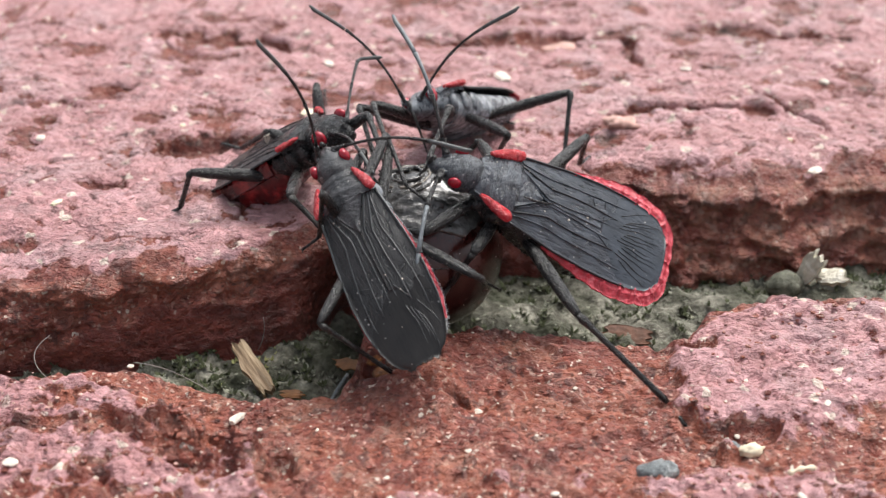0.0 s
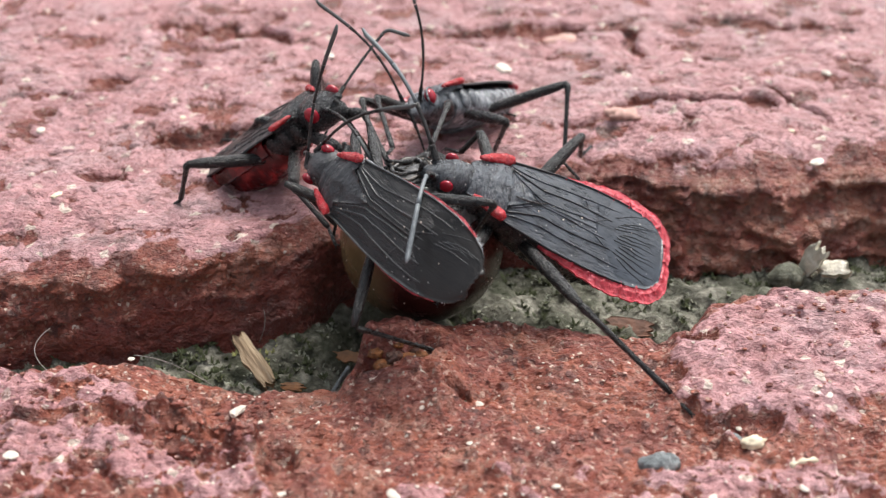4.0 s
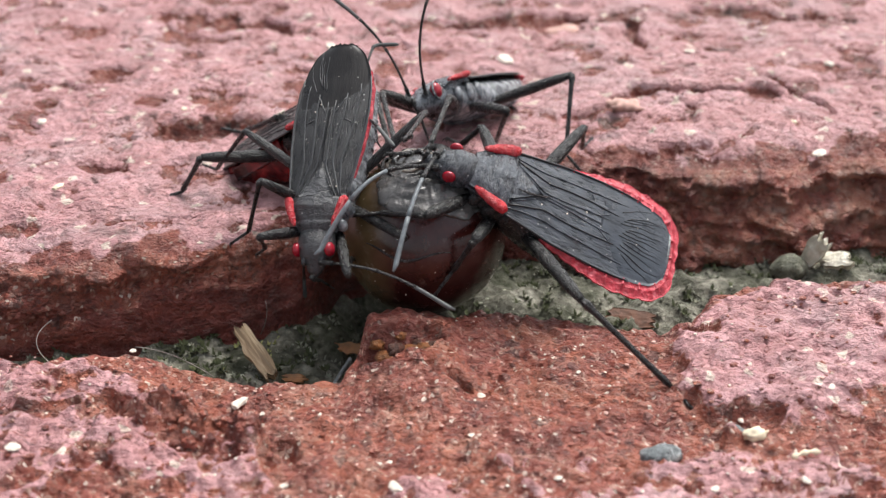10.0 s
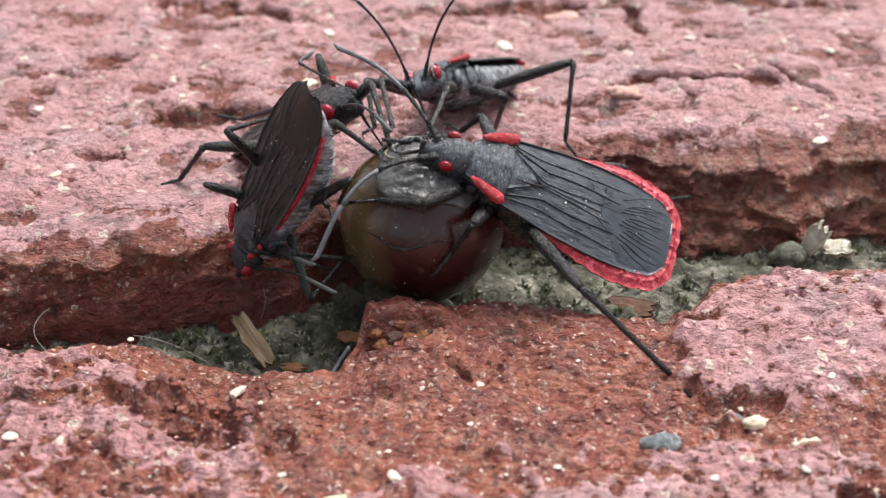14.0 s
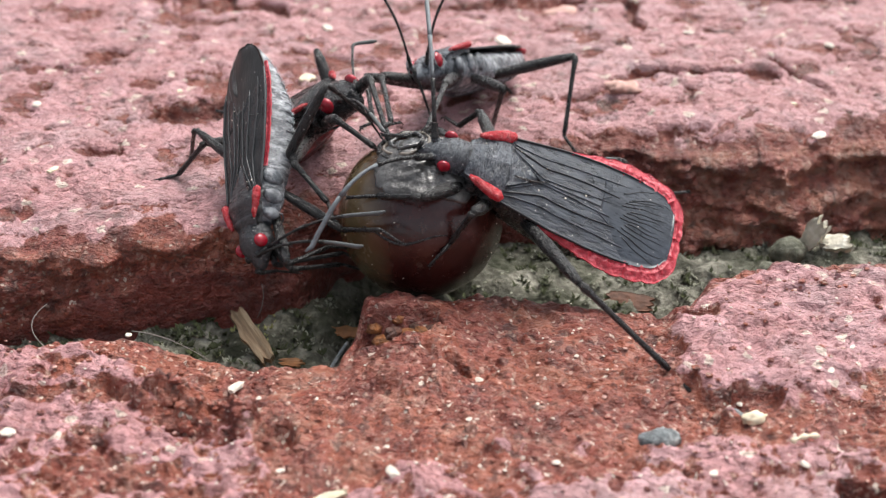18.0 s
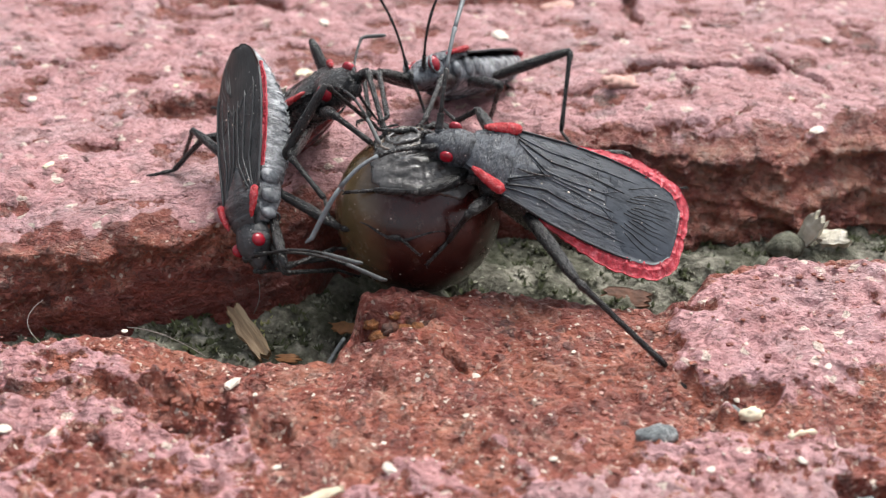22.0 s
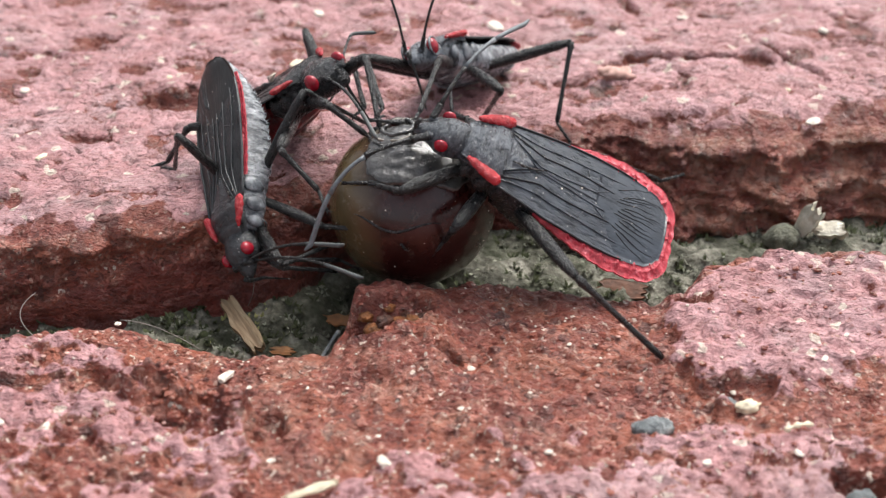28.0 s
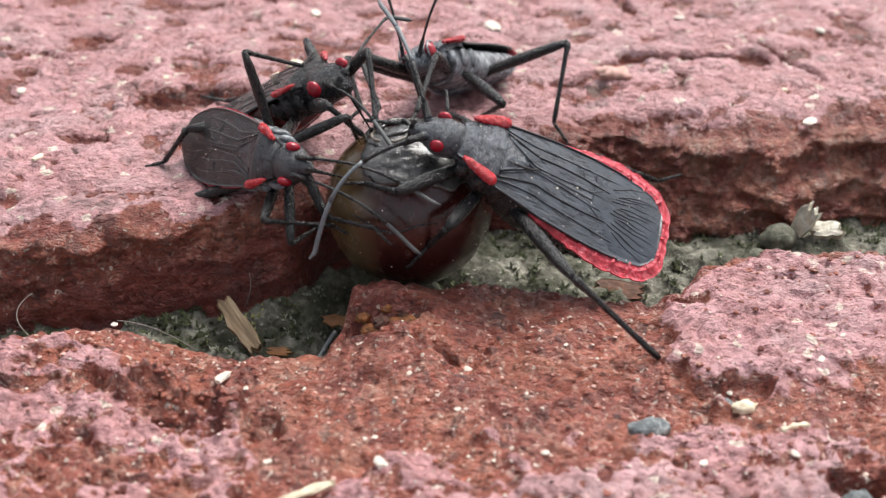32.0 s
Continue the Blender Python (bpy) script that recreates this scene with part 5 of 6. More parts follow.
CLIMBER_ROWS = [
    (0, bug_pose(-6.30, 5.96, 5.72, 14.9, -32.5, -37.1)),
    (3, bug_pose(-6.64, 6.52, 6.02, 17.4, -35.6, -36.0)),
    (3.5, bug_pose(-6.75, 6.50, 6.10, 16.9, -35.4, -36.0)),
    (5.5, bug_pose(-6.55, 6.33, 6.24, 15.0, -34.2, -36.3)),
    (6.5, bug_pose(-6.47, 6.07, 6.32, 14.3, -33.6, -36.4)),
    (7, bug_pose(-6.32, 5.90, 6.27, 14.0, -33.3, -36.4)),
    (8, bug_pose(-6.08, 5.93, 6.11, 14.5, -33.2, -37.6)),
    (9, bug_pose(-5.94, 6.00, 6.03, 15.0, -32.9, -38.8)),
    (11, bug_pose(-5.78, 6.13, 5.86, 16.1, -32.5, -41.1)),
    (14, bug_pose(-5.74, 6.33, 5.58, 17.7, -31.9, -44.4)),
    (14.5, bug_pose(-5.71, 6.38, 5.56, 17.9, -31.9, -45.0)),
    (17, bug_pose(-5.74, 6.34, 5.48, 18.1, -32.7, -45.1)),
    (19, bug_pose(-5.56, 6.47, 5.68, 18.3, -33.4, -45.0)),
    (21, bug_pose(-5.53, 6.51, 5.75, 18.4, -34.1, -45.1)),
    (25, bug_pose(-5.91, 6.67, 6.01, 18.7, -35.4, -45.0)),
    (28, bug_pose(-5.80, 6.15, 6.14, 17.9, -32.7, -46.3)),
    (29.5, bug_pose(-5.81, 6.05, 6.47, 17.5, -31.3, -46.9)),
    (32, bug_pose(-5.42, 5.50, 6.34, 16.9, -29.0, -47.9)),
]
FAR_ROWS = [
    (0, bug_pose(0.88, 12.05, 5.12, 32.1, -24.2, -120.2)),
    (3.5, bug_pose(0.78, 11.98, 4.93, 29.4, -20.2, -119.0)),
    (6, bug_pose(0.74, 11.96, 4.84, 27.4, -17.3, -118.1)),
    (7, bug_pose(0.78, 11.94, 4.79, 26.7, -16.1, -117.7)),
    (9, bug_pose(0.93, 11.98, 4.75, 27.5, -17.5, -118.4)),
    (12, bug_pose(1.04, 12.19, 4.96, 28.9, -19.6, -119.6)),
    (13, bug_pose(1.01, 12.15, 4.89, 28.6, -19.6, -119.6)),
    (15, bug_pose(1.11, 12.27, 5.07, 28.3, -19.5, -119.5)),
    (17, bug_pose(1.22, 12.37, 5.21, 27.9, -19.4, -119.4)),
    (19, bug_pose(1.16, 12.44, 5.30, 27.6, -19.4, -119.4)),
    (23, bug_pose(1.21, 12.19, 4.80, 26.9, -19.2, -119.2)),
    (24, bug_pose(1.18, 12.19, 4.81, 26.7, -19.2, -119.2)),
    (25, bug_pose(1.25, 12.15, 4.89, 26.7, -20.1, -119.1)),
    (28, bug_pose(1.34, 12.03, 5.26, 27.0, -22.8, -118.9)),
    (30, bug_pose(1.43, 11.77, 5.19, 27.2, -24.6, -118.8)),
    (32, bug_pose(1.37, 11.70, 5.07, 27.2, -24.6, -118.8)),
]

MOVER_HIND_LEFT = [
    (0, (-3.87, -7.72, 3.55), (-0.84, -6.97, 0.45)),
    (1, (-3.56, -6.94, 3.59), (-0.78, -6.57, 0.20)),
    (2, (-3.27, -6.56, 3.48), (-0.79, -6.22, -0.14)),
    (3, (-3.07, -6.67, 3.64), (-0.79, -6.41, -0.11)),
    (3.5, (-3.11, -7.29, 3.91), (-0.77, -6.91, 0.21)),
    (5.5, (0.48, -2.95, 0.80), (3.30, 0.20, -0.41)),
    (6, (2.40, -8.06, 4.60), (4.75, -4.34, 4.47)),
    (7, (2.07, -7.09, 4.93), (5.19, -4.04, 4.42)),
    (8, (-0.17, -6.60, 6.37), (3.87, -4.97, 5.76)),
    (8.5, (-0.02, -5.92, 5.56), (3.51, -4.13, 7.46)),
    (9, (-0.63, -3.46, 8.46), (3.65, -4.15, 7.71)),
    (10, (0.15, 1.46, 7.77), (-0.69, -2.81, 8.40)),
    (11, (-0.86, 1.92, 6.74), (-0.14, 5.10, 3.78)),
    (12, (-0.47, 0.95, 6.69), (-0.28, 3.41, 3.05)),
    (13, (-1.99, -1.24, 6.63), (-3.32, 1.50, 3.45)),
    (14, (-2.88, -3.35, 6.40), (-3.69, -0.16, 3.48)),
    (14.5, (-4.17, -2.58, 6.24), (-3.30, 0.74, 3.49)),
    (16.5, (-4.89, -1.77, 6.94), (-1.15, 0.24, 5.78)),
    (17, (-4.33, 0.96, 7.88), (-1.86, 3.38, 5.15)),
    (20, (-3.94, 1.54, 8.25), (-1.90, 3.56, 4.92)),
    (23, (-4.03, 1.96, 7.67), (-1.88, 4.18, 4.54)),
    (25, (-4.03, 1.85, 7.63), (-2.06, 4.23, 4.51)),
    (28, (-4.75, 2.27, 6.93), (-2.25, 4.60, 4.16)),
    (29, (-4.81, 2.49, 8.08), (-2.23, 3.90, 4.80)),
    (29.5, (-7.26, 0.90, 8.54), (-3.24, 1.62, 6.89)),
    (30, (-7.04, 0.98, 8.81), (-4.22, 3.26, 6.32)),
    (30.5, (-7.27, 1.42, 8.38), (-4.21, 3.56, 6.04)),
    (31, (-7.23, 0.45, 8.63), (-4.07, 2.56, 6.42)),
    (32, (-6.98, 1.70, 9.01), (-4.92, 4.97, 6.91)),
]
MOVER_MIDDLE_LEFT = [
    (0, (-3.81, -4.57, 7.70), (-4.21, -3.03, 4.81)),
    (1, (-4.68, -3.67, 8.12), (-4.28, -2.50, 5.06)),
    (2, (-4.15, -3.04, 8.31), (-4.36, -1.85, 5.24)),
    (3, (-4.07, -3.26, 8.99), (-4.34, -2.12, 5.91)),
    (3.5, (-3.33, -3.27, 8.76), (-4.38, -1.79, 6.00)),
    (5.5, (-2.90, -3.42, 0.96), (-2.33, -0.96, -1.17)),
    (6, (-3.67, -3.82, 0.57), (-2.14, -1.17, -0.66)),
    (7, (-1.80, -6.81, 1.88), (-1.63, -3.53, 1.60)),
    (8, (-1.83, -5.94, 3.30), (-1.41, -2.91, 2.06)),
    (8.5, (-2.08, -5.48, 4.87), (-0.78, -3.42, 2.64)),
    (9, (-0.54, -4.09, 3.49), (-0.11, -1.38, 1.66)),
    (10, (-0.76, -3.13, 4.05), (-0.70, -0.38, 2.24)),
    (11, (-2.45, -2.42, 1.80), (-1.26, -4.56, 4.01)),
    (12, (-2.20, -3.46, 2.40), (-1.30, -0.44, 1.43)),
    (13, (-3.77, -2.30, 1.13), (-1.92, -3.93, 3.32)),
    (14, (-4.83, -3.40, 0.54), (-3.48, -0.41, 0.83)),
    (14.5, (-4.96, -3.71, 0.29), (-4.00, -0.56, 0.43)),
    (16.5, (-3.81, -2.33, 2.24), (-1.45, -4.06, 3.76)),
    (17, (-3.66, -2.09, 2.46), (-1.95, -4.39, 4.10)),
    (20, (-3.25, -1.14, 2.67), (-0.96, -3.45, 3.23)),
    (23, (-3.40, -1.46, 2.38), (-0.59, -3.09, 2.95)),
    (25, (-3.38, -1.05, 2.05), (-0.62, -2.75, 2.67)),
    (28, (-3.87, -1.49, 2.20), (-0.80, -2.65, 2.58)),
    (29, (-3.08, -0.14, 3.25), (-0.68, -2.36, 3.65)),
    (29.5, (-5.67, -1.79, 5.49), (-3.35, -0.98, 3.29)),
    (30, (-2.92, -0.60, 5.48), (-2.66, 1.89, 3.33)),
    (30.5, (-4.39, 0.03, 6.65), (-1.84, -1.90, 5.85)),
    (31, (-2.72, -0.60, 6.26), (-2.00, 1.54, 3.86)),
    (32, (-2.56, 0.04, 6.77), (-2.21, 2.11, 4.22)),
]
MOVER_FRONT_LEFT = [
    (0, (-2.49, 0.82, 7.03), (-2.23, 2.33, 4.46)),
    (1, (-2.41, 1.61, 7.43), (-2.39, 2.55, 4.59)),
    (2, (-2.92, 2.22, 7.33), (-2.32, -0.57, 6.39)),
    (3, (-3.19, 2.19, 7.46), (-2.73, 3.28, 4.70)),
    (3.5, (-3.15, 1.58, 7.36), (-2.80, 3.20, 4.86)),
    (5.5, (-3.78, -6.63, 4.23), (-2.22, -5.82, 1.80)),
    (6, (-3.31, -7.19, 3.97), (-2.17, -5.45, 1.81)),
    (7, (-2.52, -6.82, 1.78), (-2.13, -3.88, 1.30)),
    (8, (-1.72, -5.39, 2.28), (-2.06, -2.69, 1.03)),
    (8.5, (-1.81, -5.23, 3.25), (-2.35, -2.63, 1.85)),
    (9, (-2.41, -5.57, 5.01), (-2.59, -3.27, 3.09)),
    (10, (-3.05, -4.83, 3.20), (-3.13, -1.95, 2.35)),
    (11, (-3.61, -3.54, 2.70), (-3.67, -0.72, 1.67)),
    (12, (-3.50, -4.47, 3.19), (-3.56, -1.84, 1.75)),
    (13, (-4.26, -2.24, 2.30), (-3.72, -0.24, 0.13)),
    (14, (-5.47, -3.22, 2.74), (-3.30, -1.60, 1.45)),
    (14.5, (-5.62, -2.67, 1.96), (-3.21, -1.00, 1.31)),
    (16.5, (-5.49, -3.96, 1.64), (-3.47, -1.75, 1.46)),
    (17, (-5.66, -4.04, 2.07), (-4.12, -1.50, 1.59)),
    (20, (-5.64, -3.55, 2.19), (-3.63, -1.42, 1.59)),
    (23, (-5.54, -3.71, 1.84), (-3.51, -1.51, 1.59)),
    (25, (-5.59, -3.64, 1.95), (-3.36, -1.65, 1.66)),
    (28, (-5.53, -3.46, 1.46), (-3.60, -1.18, 1.11)),
    (29, (-5.14, -1.70, 0.73), (-2.77, -2.88, 2.12)),
    (29.5, (-4.38, -2.29, 2.68), (-2.27, -1.78, 0.61)),
    (30, (-4.74, -2.32, 1.59), (-2.50, -3.72, 3.02)),
    (30.5, (-3.96, -1.79, 3.28), (-2.23, -1.37, 0.86)),
    (31, (-3.55, -2.12, 2.37), (-1.56, -4.00, 3.60)),
    (32, (-3.59, -1.61, 2.79), (-1.42, -3.58, 3.40)),
]
MOVER_HIND_RIGHT = [
    (0, (2.52, -5.84, 4.47), (2.87, -2.18, 2.05)),
    (1, (2.15, -5.31, 4.63), (2.81, -1.89, 1.95)),
    (2, (2.77, -5.19, 4.96), (2.72, -1.91, 2.03)),
    (3, (2.88, -5.00, 5.37), (2.64, -2.01, 2.16)),
    (3.5, (3.03, -5.35, 5.80), (2.58, -2.49, 2.49)),
    (5.5, (1.45, -4.08, 9.35), (0.00, -1.82, 5.86)),
    (6, (0.54, -4.57, 9.20), (-0.64, -1.30, 6.50)),
    (7, (-1.55, -3.30, 9.79), (-3.14, 0.06, 7.44)),
    (8, (-5.08, 1.25, 8.01), (-6.13, 5.29, 6.64)),
    (8.5, (-6.00, 2.39, 5.44), (-8.30, 6.03, 4.57)),
    (9, (-7.34, 2.25, 6.67), (-9.86, 4.25, 3.67)),
    (10, (-8.16, 3.06, 6.10), (-10.16, 5.39, 2.94)),
    (11, (-7.32, 1.32, 7.80), (-5.81, 5.32, 6.73)),
    (12, (-6.93, 0.97, 8.13), (-6.07, 4.97, 6.50)),
    (13, (-7.60, 1.23, 7.84), (-5.25, 4.77, 6.71)),
    (14, (-8.06, -1.64, 7.75), (-6.31, 2.25, 6.67)),
    (14.5, (-8.62, -0.34, 6.63), (-6.80, 3.55, 5.68)),
    (16.5, (-10.40, 3.81, 5.00), (-10.76, 6.51, 1.55)),
    (17, (-10.56, 4.21, 4.60), (-11.36, 7.14, 1.42)),
    (20, (-10.61, 4.91, 4.11), (-11.88, 7.69, 0.94)),
    (23, (-10.66, 4.49, 4.41), (-12.13, 7.01, 1.11)),
    (25, (-10.82, 4.36, 4.60), (-12.32, 6.65, 1.16)),
    (28, (-10.21, 0.73, 5.54), (-11.20, 3.54, 2.31)),
    (29, (-10.47, -0.65, 4.51), (-10.80, 3.44, 2.91)),
    (29.5, (-11.23, -0.28, 3.82), (-10.74, 3.99, 2.88)),
    (30, (-11.00, 3.84, 2.14), (-11.06, 8.16, 1.33)),
    (30.5, (-9.89, -0.37, 2.71), (-10.74, 3.95, 2.75)),
    (31, (-9.91, -2.15, 3.71), (-10.40, 2.17, 3.06)),
    (32, (-10.48, 1.85, 1.62), (-11.14, 6.13, 0.88)),
]
MOVER_MIDDLE_RIGHT = [
    (0, (-1.31, 0.53, 7.37), (-1.46, 2.46, 4.70)),
    (1, (-1.24, 1.28, 7.88), (-1.67, 2.07, 4.71)),
    (2, (-1.48, 1.55, 7.57), (-1.69, -1.52, 6.37)),
    (3, (-1.66, 1.55, 7.71), (-1.91, -1.32, 6.10)),
    (3.5, (-1.61, 1.21, 7.82), (-2.20, 1.45, 4.58)),
    (5.5, (-3.07, -0.02, 7.19), (-2.85, 0.76, 3.99)),
    (6, (-3.20, -1.06, 6.24), (-3.05, 0.97, 3.64)),
    (7, (-4.42, -0.44, 5.68), (-3.22, 1.27, 3.13)),
    (8, (-5.59, 0.52, 5.34), (-3.12, -1.39, 4.28)),
    (8.5, (-6.37, 0.71, 5.52), (-4.26, -1.34, 4.02)),
    (9, (-5.58, -2.06, 7.34), (-5.32, -1.82, 4.06)),
    (10, (-6.81, -2.09, 6.23), (-7.67, -1.11, 3.20)),
    (11, (-7.41, -1.03, 5.41), (-8.29, 0.76, 2.77)),
    (12, (-7.79, -0.91, 5.76), (-8.61, 1.05, 3.24)),
    (13, (-8.65, 0.57, 5.27), (-9.22, 2.79, 2.90)),
    (14, (-9.37, -0.96, 4.88), (-7.69, 1.07, 2.89)),
    (14.5, (-9.53, 1.20, 3.67), (-7.33, 2.51, 1.59)),
    (16.5, (-6.93, -2.73, 1.53), (-4.36, -0.65, 1.43)),
    (17, (-6.52, -2.58, 1.45), (-3.70, -0.91, 1.07)),
    (20, (-6.59, -1.66, 0.65), (-3.67, -0.15, 0.33)),
    (23, (-6.40, -2.28, 1.20), (-3.49, -0.88, 0.52)),
    (25, (-6.32, -2.17, 1.40), (-3.42, -0.95, 0.39)),
    (28, (-6.26, -2.05, 0.83), (-3.33, -0.78, 0.01)),
    (29, (-6.74, -2.25, 1.97), (-3.91, -0.94, 0.88)),
    (29.5, (-6.98, -2.06, 1.96), (-4.26, -0.48, 0.97)),
    (30, (-7.32, -2.80, 3.62), (-4.85, -1.42, 1.92)),
    (30.5, (-7.32, -1.07, 4.27), (-5.73, -0.18, 1.53)),
    (31, (-6.71, -3.60, 3.46), (-3.99, -1.99, 2.49)),
    (32, (-6.00, -3.33, 3.63), (-3.24, -1.92, 2.51)),
]
MOVER_FRONT_RIGHT = [
    (0, (-1.49, 0.95, 7.73), (-0.54, -1.61, 6.48)),
    (1, (-1.18, 1.71, 7.92), (-0.78, -0.85, 6.40)),
    (2, (-1.82, 2.28, 7.68), (-1.01, -0.33, 6.44)),
    (3, (-1.98, 2.32, 7.68), (-1.38, 3.35, 4.93)),
    (3.5, (-1.91, 1.92, 7.61), (-1.49, 3.41, 5.05)),
    (5.5, (-5.10, -0.18, 5.97), (-3.30, 0.60, 3.70)),
    (6, (-5.58, -1.84, 4.32), (-3.79, 0.27, 3.15)),
    (7, (-5.50, -1.10, 4.01), (-4.69, 0.95, 1.97)),
    (8, (-6.18, -0.29, 3.44), (-5.55, 1.29, 0.97)),
    (8.5, (-6.89, -0.37, 3.42), (-6.00, 1.19, 1.02)),
    (9, (-6.77, -0.74, 3.21), (-6.47, 1.23, 0.97)),
    (10, (-6.77, -3.71, 4.45), (-6.94, -1.42, 2.52)),
    (11, (-6.76, -2.85, 3.79), (-6.65, -0.68, 1.72)),
    (12, (-7.20, -3.29, 4.31), (-6.07, -1.73, 2.01)),
    (13, (-8.16, -1.86, 2.05), (-5.85, -0.38, 0.82)),
    (14, (-7.31, -2.72, 2.59), (-5.23, -1.13, 1.12)),
    (14.5, (-7.15, -1.98, 1.99), (-5.08, -0.36, 0.55)),
    (16.5, (-5.91, -2.98, 1.75), (-3.97, -1.00, 0.61)),
    (17, (-5.65, -3.10, 1.61), (-3.71, -1.06, 0.57)),
    (20, (-5.67, -2.65, 1.05), (-3.65, -0.67, 0.05)),
    (23, (-5.69, -2.97, 1.25), (-3.49, -1.25, 0.16)),
    (25, (-5.73, -2.82, 1.31), (-3.41, -1.38, 0.06)),
    (28, (-5.69, -2.67, 0.85), (-3.32, -1.24, -0.30)),
    (29, (-5.60, -2.85, 1.85), (-3.22, -1.55, 0.58)),
    (29.5, (-5.65, -2.66, 1.93), (-3.20, -1.35, 0.80)),
    (30, (-5.47, -3.60, 3.06), (-3.07, -2.34, 1.78)),
    (30.5, (-5.63, -2.36, 2.68), (-3.14, -1.24, 1.43)),
    (31, (-5.23, -4.28, 2.86), (-4.09, -1.58, 2.22)),
    (32, (-4.91, -3.45, 2.56), (-3.72, -0.76, 1.95)),
]


feeder = make_bug("bug", "large black bug with broad crimson margins feeding on the seed", 1.0, 1.13, 1.17, 0.62, size=1.1, seed=2, inset=0.9, nod=20.0, tips=BLUEFILM, cover=WING, bold=1.4, eyes=0.74, outline="square")
part("wing_fold", tube([(-0.35, 0.35, 0.0), (-0.9, 0.30, -0.04), (-1.5, 0.16, -0.08), (-1.95, -0.05, -0.10)], [0.03, 0.06, 0.05, 0.02], 6), BELLY, feeder, "short black crease on the wing")
feeder.matrix_basis = FEEDER_POSE
feeder_legs = add_legs(feeder, FEEDER_POSE, FEEDER_LEGS, 1.25)
feeder_antennae = {s: make_antenna(feeder, 6.9, 1.45, 0.22 if s > 0 else 0.12, PALECLUB) for s in (1, -1)}

climber = make_bug("bug", "black bug with red flanks leaning over the seed from the brick", 0.85, 1.0, 1.25, 0.14, under=DARKRED, hind=0.25, head_wide=1.1, flanks=BELLY, seed=3, size=1.15, shell=DARK, head=DARK, drop=0.75, bold=0.9, eyes=0.78, head_size=1.15, nod=20.0, vein=PALEVEIN, fans=7, margin_skin=DARKRED)
part("lint", join(*[tube([(-2.6 + 0.12 * k, 0.3 - 0.1 * k, -0.2), (-2.5 + 0.2 * k, 0.35 + 0.1 * k, 0.12), (-2.2 + 0.1 * k, 0.1, 0.2)], [0.05, 0.06, 0.03], 5) for k in range(3)]), CHALK, climber, "scrap of white lint on the wing")
climber.matrix_basis = CLIMBER_POSE
climber_legs = add_legs(climber, CLIMBER_POSE, CLIMBER_LEGS, 1.25)
climber_antennae = {s: make_antenna(climber, 5.6, 1.0, hook=s > 0) for s in (1, -1)}

far_bug = make_bug("bug", "grey-dusted black bug standing behind the seed with raised antennae", 1.08, 0.92, 1.12, 0.26, under=UNDER, hind=0.33, seed=4, size=1.15, rim_from=4.6, eyes=0.92, lobes=FLANK, nod=12.0, head_size=1.0, head=GREYHEAD, vein=PALEVEIN, belly=0.98, depth=0.82, eye_ring=True)
far_bug.matrix_basis = FAR_POSE
far_legs = add_legs(far_bug, FAR_POSE, FAR_LEGS, 1.2)
far_antennae = {s: make_antenna(far_bug, 6.8, 1.0) for s in (1, -1)}

mover = make_bug("bug", "black bug with ragged wing tips clambering over the seed", 0.94, 1.03, 1.0, 0.08, hind=0.1, inset=0.91, nod=10.0, head_size=0.92, head_wide=1.18, under=UNDER, ragged=0.34, seed=6, lobes=FLANK, shell=DIM, head=DIM, vein=PALEVEIN, eyes=0.9, bold=1.2, fans=5, outline="slim")
mover_legs = {}
for _which in ("front", "middle", "hind"):
    for _side in ("left", "right"):
        mover_legs[_which, _side] = make_leg(mover, _which, LEG_SIZE[_which][0], LEG_SIZE[_which][1], 0.98)
mover_antennae = {s: make_antenna(mover, 6.2, 1.0) for s in (1, -1)}


# ---- crumbs, stones and growth on the bricks and in the joint ----
def front_z(x, y):
    return float(front_top(np.array([[float(x)]]), np.array([[float(y)]]))[0][0, 0])


def back_z(x, y):
    return float(back_top(np.array([[float(x)]]), np.array([[float(y)]]))[0][0, 0])


def joint_z(x, y):
    return float(joint_height(np.array([[float(x)]]), np.array([[float(y)]]))[0, 0])


def rest(shape, x, y, z, turn=0.0, tilt=0.0):
    return moved(shape, Matrix.Translation((x, y, z)) @ Euler((tilt, 0, turn)).to_matrix().to_4x4())


def make_stone(name, x, y, z, long, wide, high, turn, material, label, category, seed, uneven=1.0):
    rings = []
    for i in range(1, 12):
        a = math.pi * i / 12
        ring = []
        for k in range(18):
            b = 2 * math.pi * k / 18
            d = Vector((math.cos(a), math.sin(a) * math.cos(b), math.sin(a) * math.sin(b)))
            r = 1.0 + 0.22 * uneven * noise.noise(d * 1.6 + Vector((seed, 0, 0))) + 0.10 * uneven * noise.noise(d * 4.5 + Vector((0, seed, 0)))
            ring.append((d.x * r * long / 2, d.y * r * wide / 2, d.z * r * high / 2))
        rings.append(ring)
    ob = new(name, mesh_of(name, *loft(rings)))
    ob.data.materials.append(material)
    ob.matrix_basis = pose(x * MM, y * MM, (z + high * 0.32) * MM, 0, 0, turn)
    return tagged(ob, label, category)


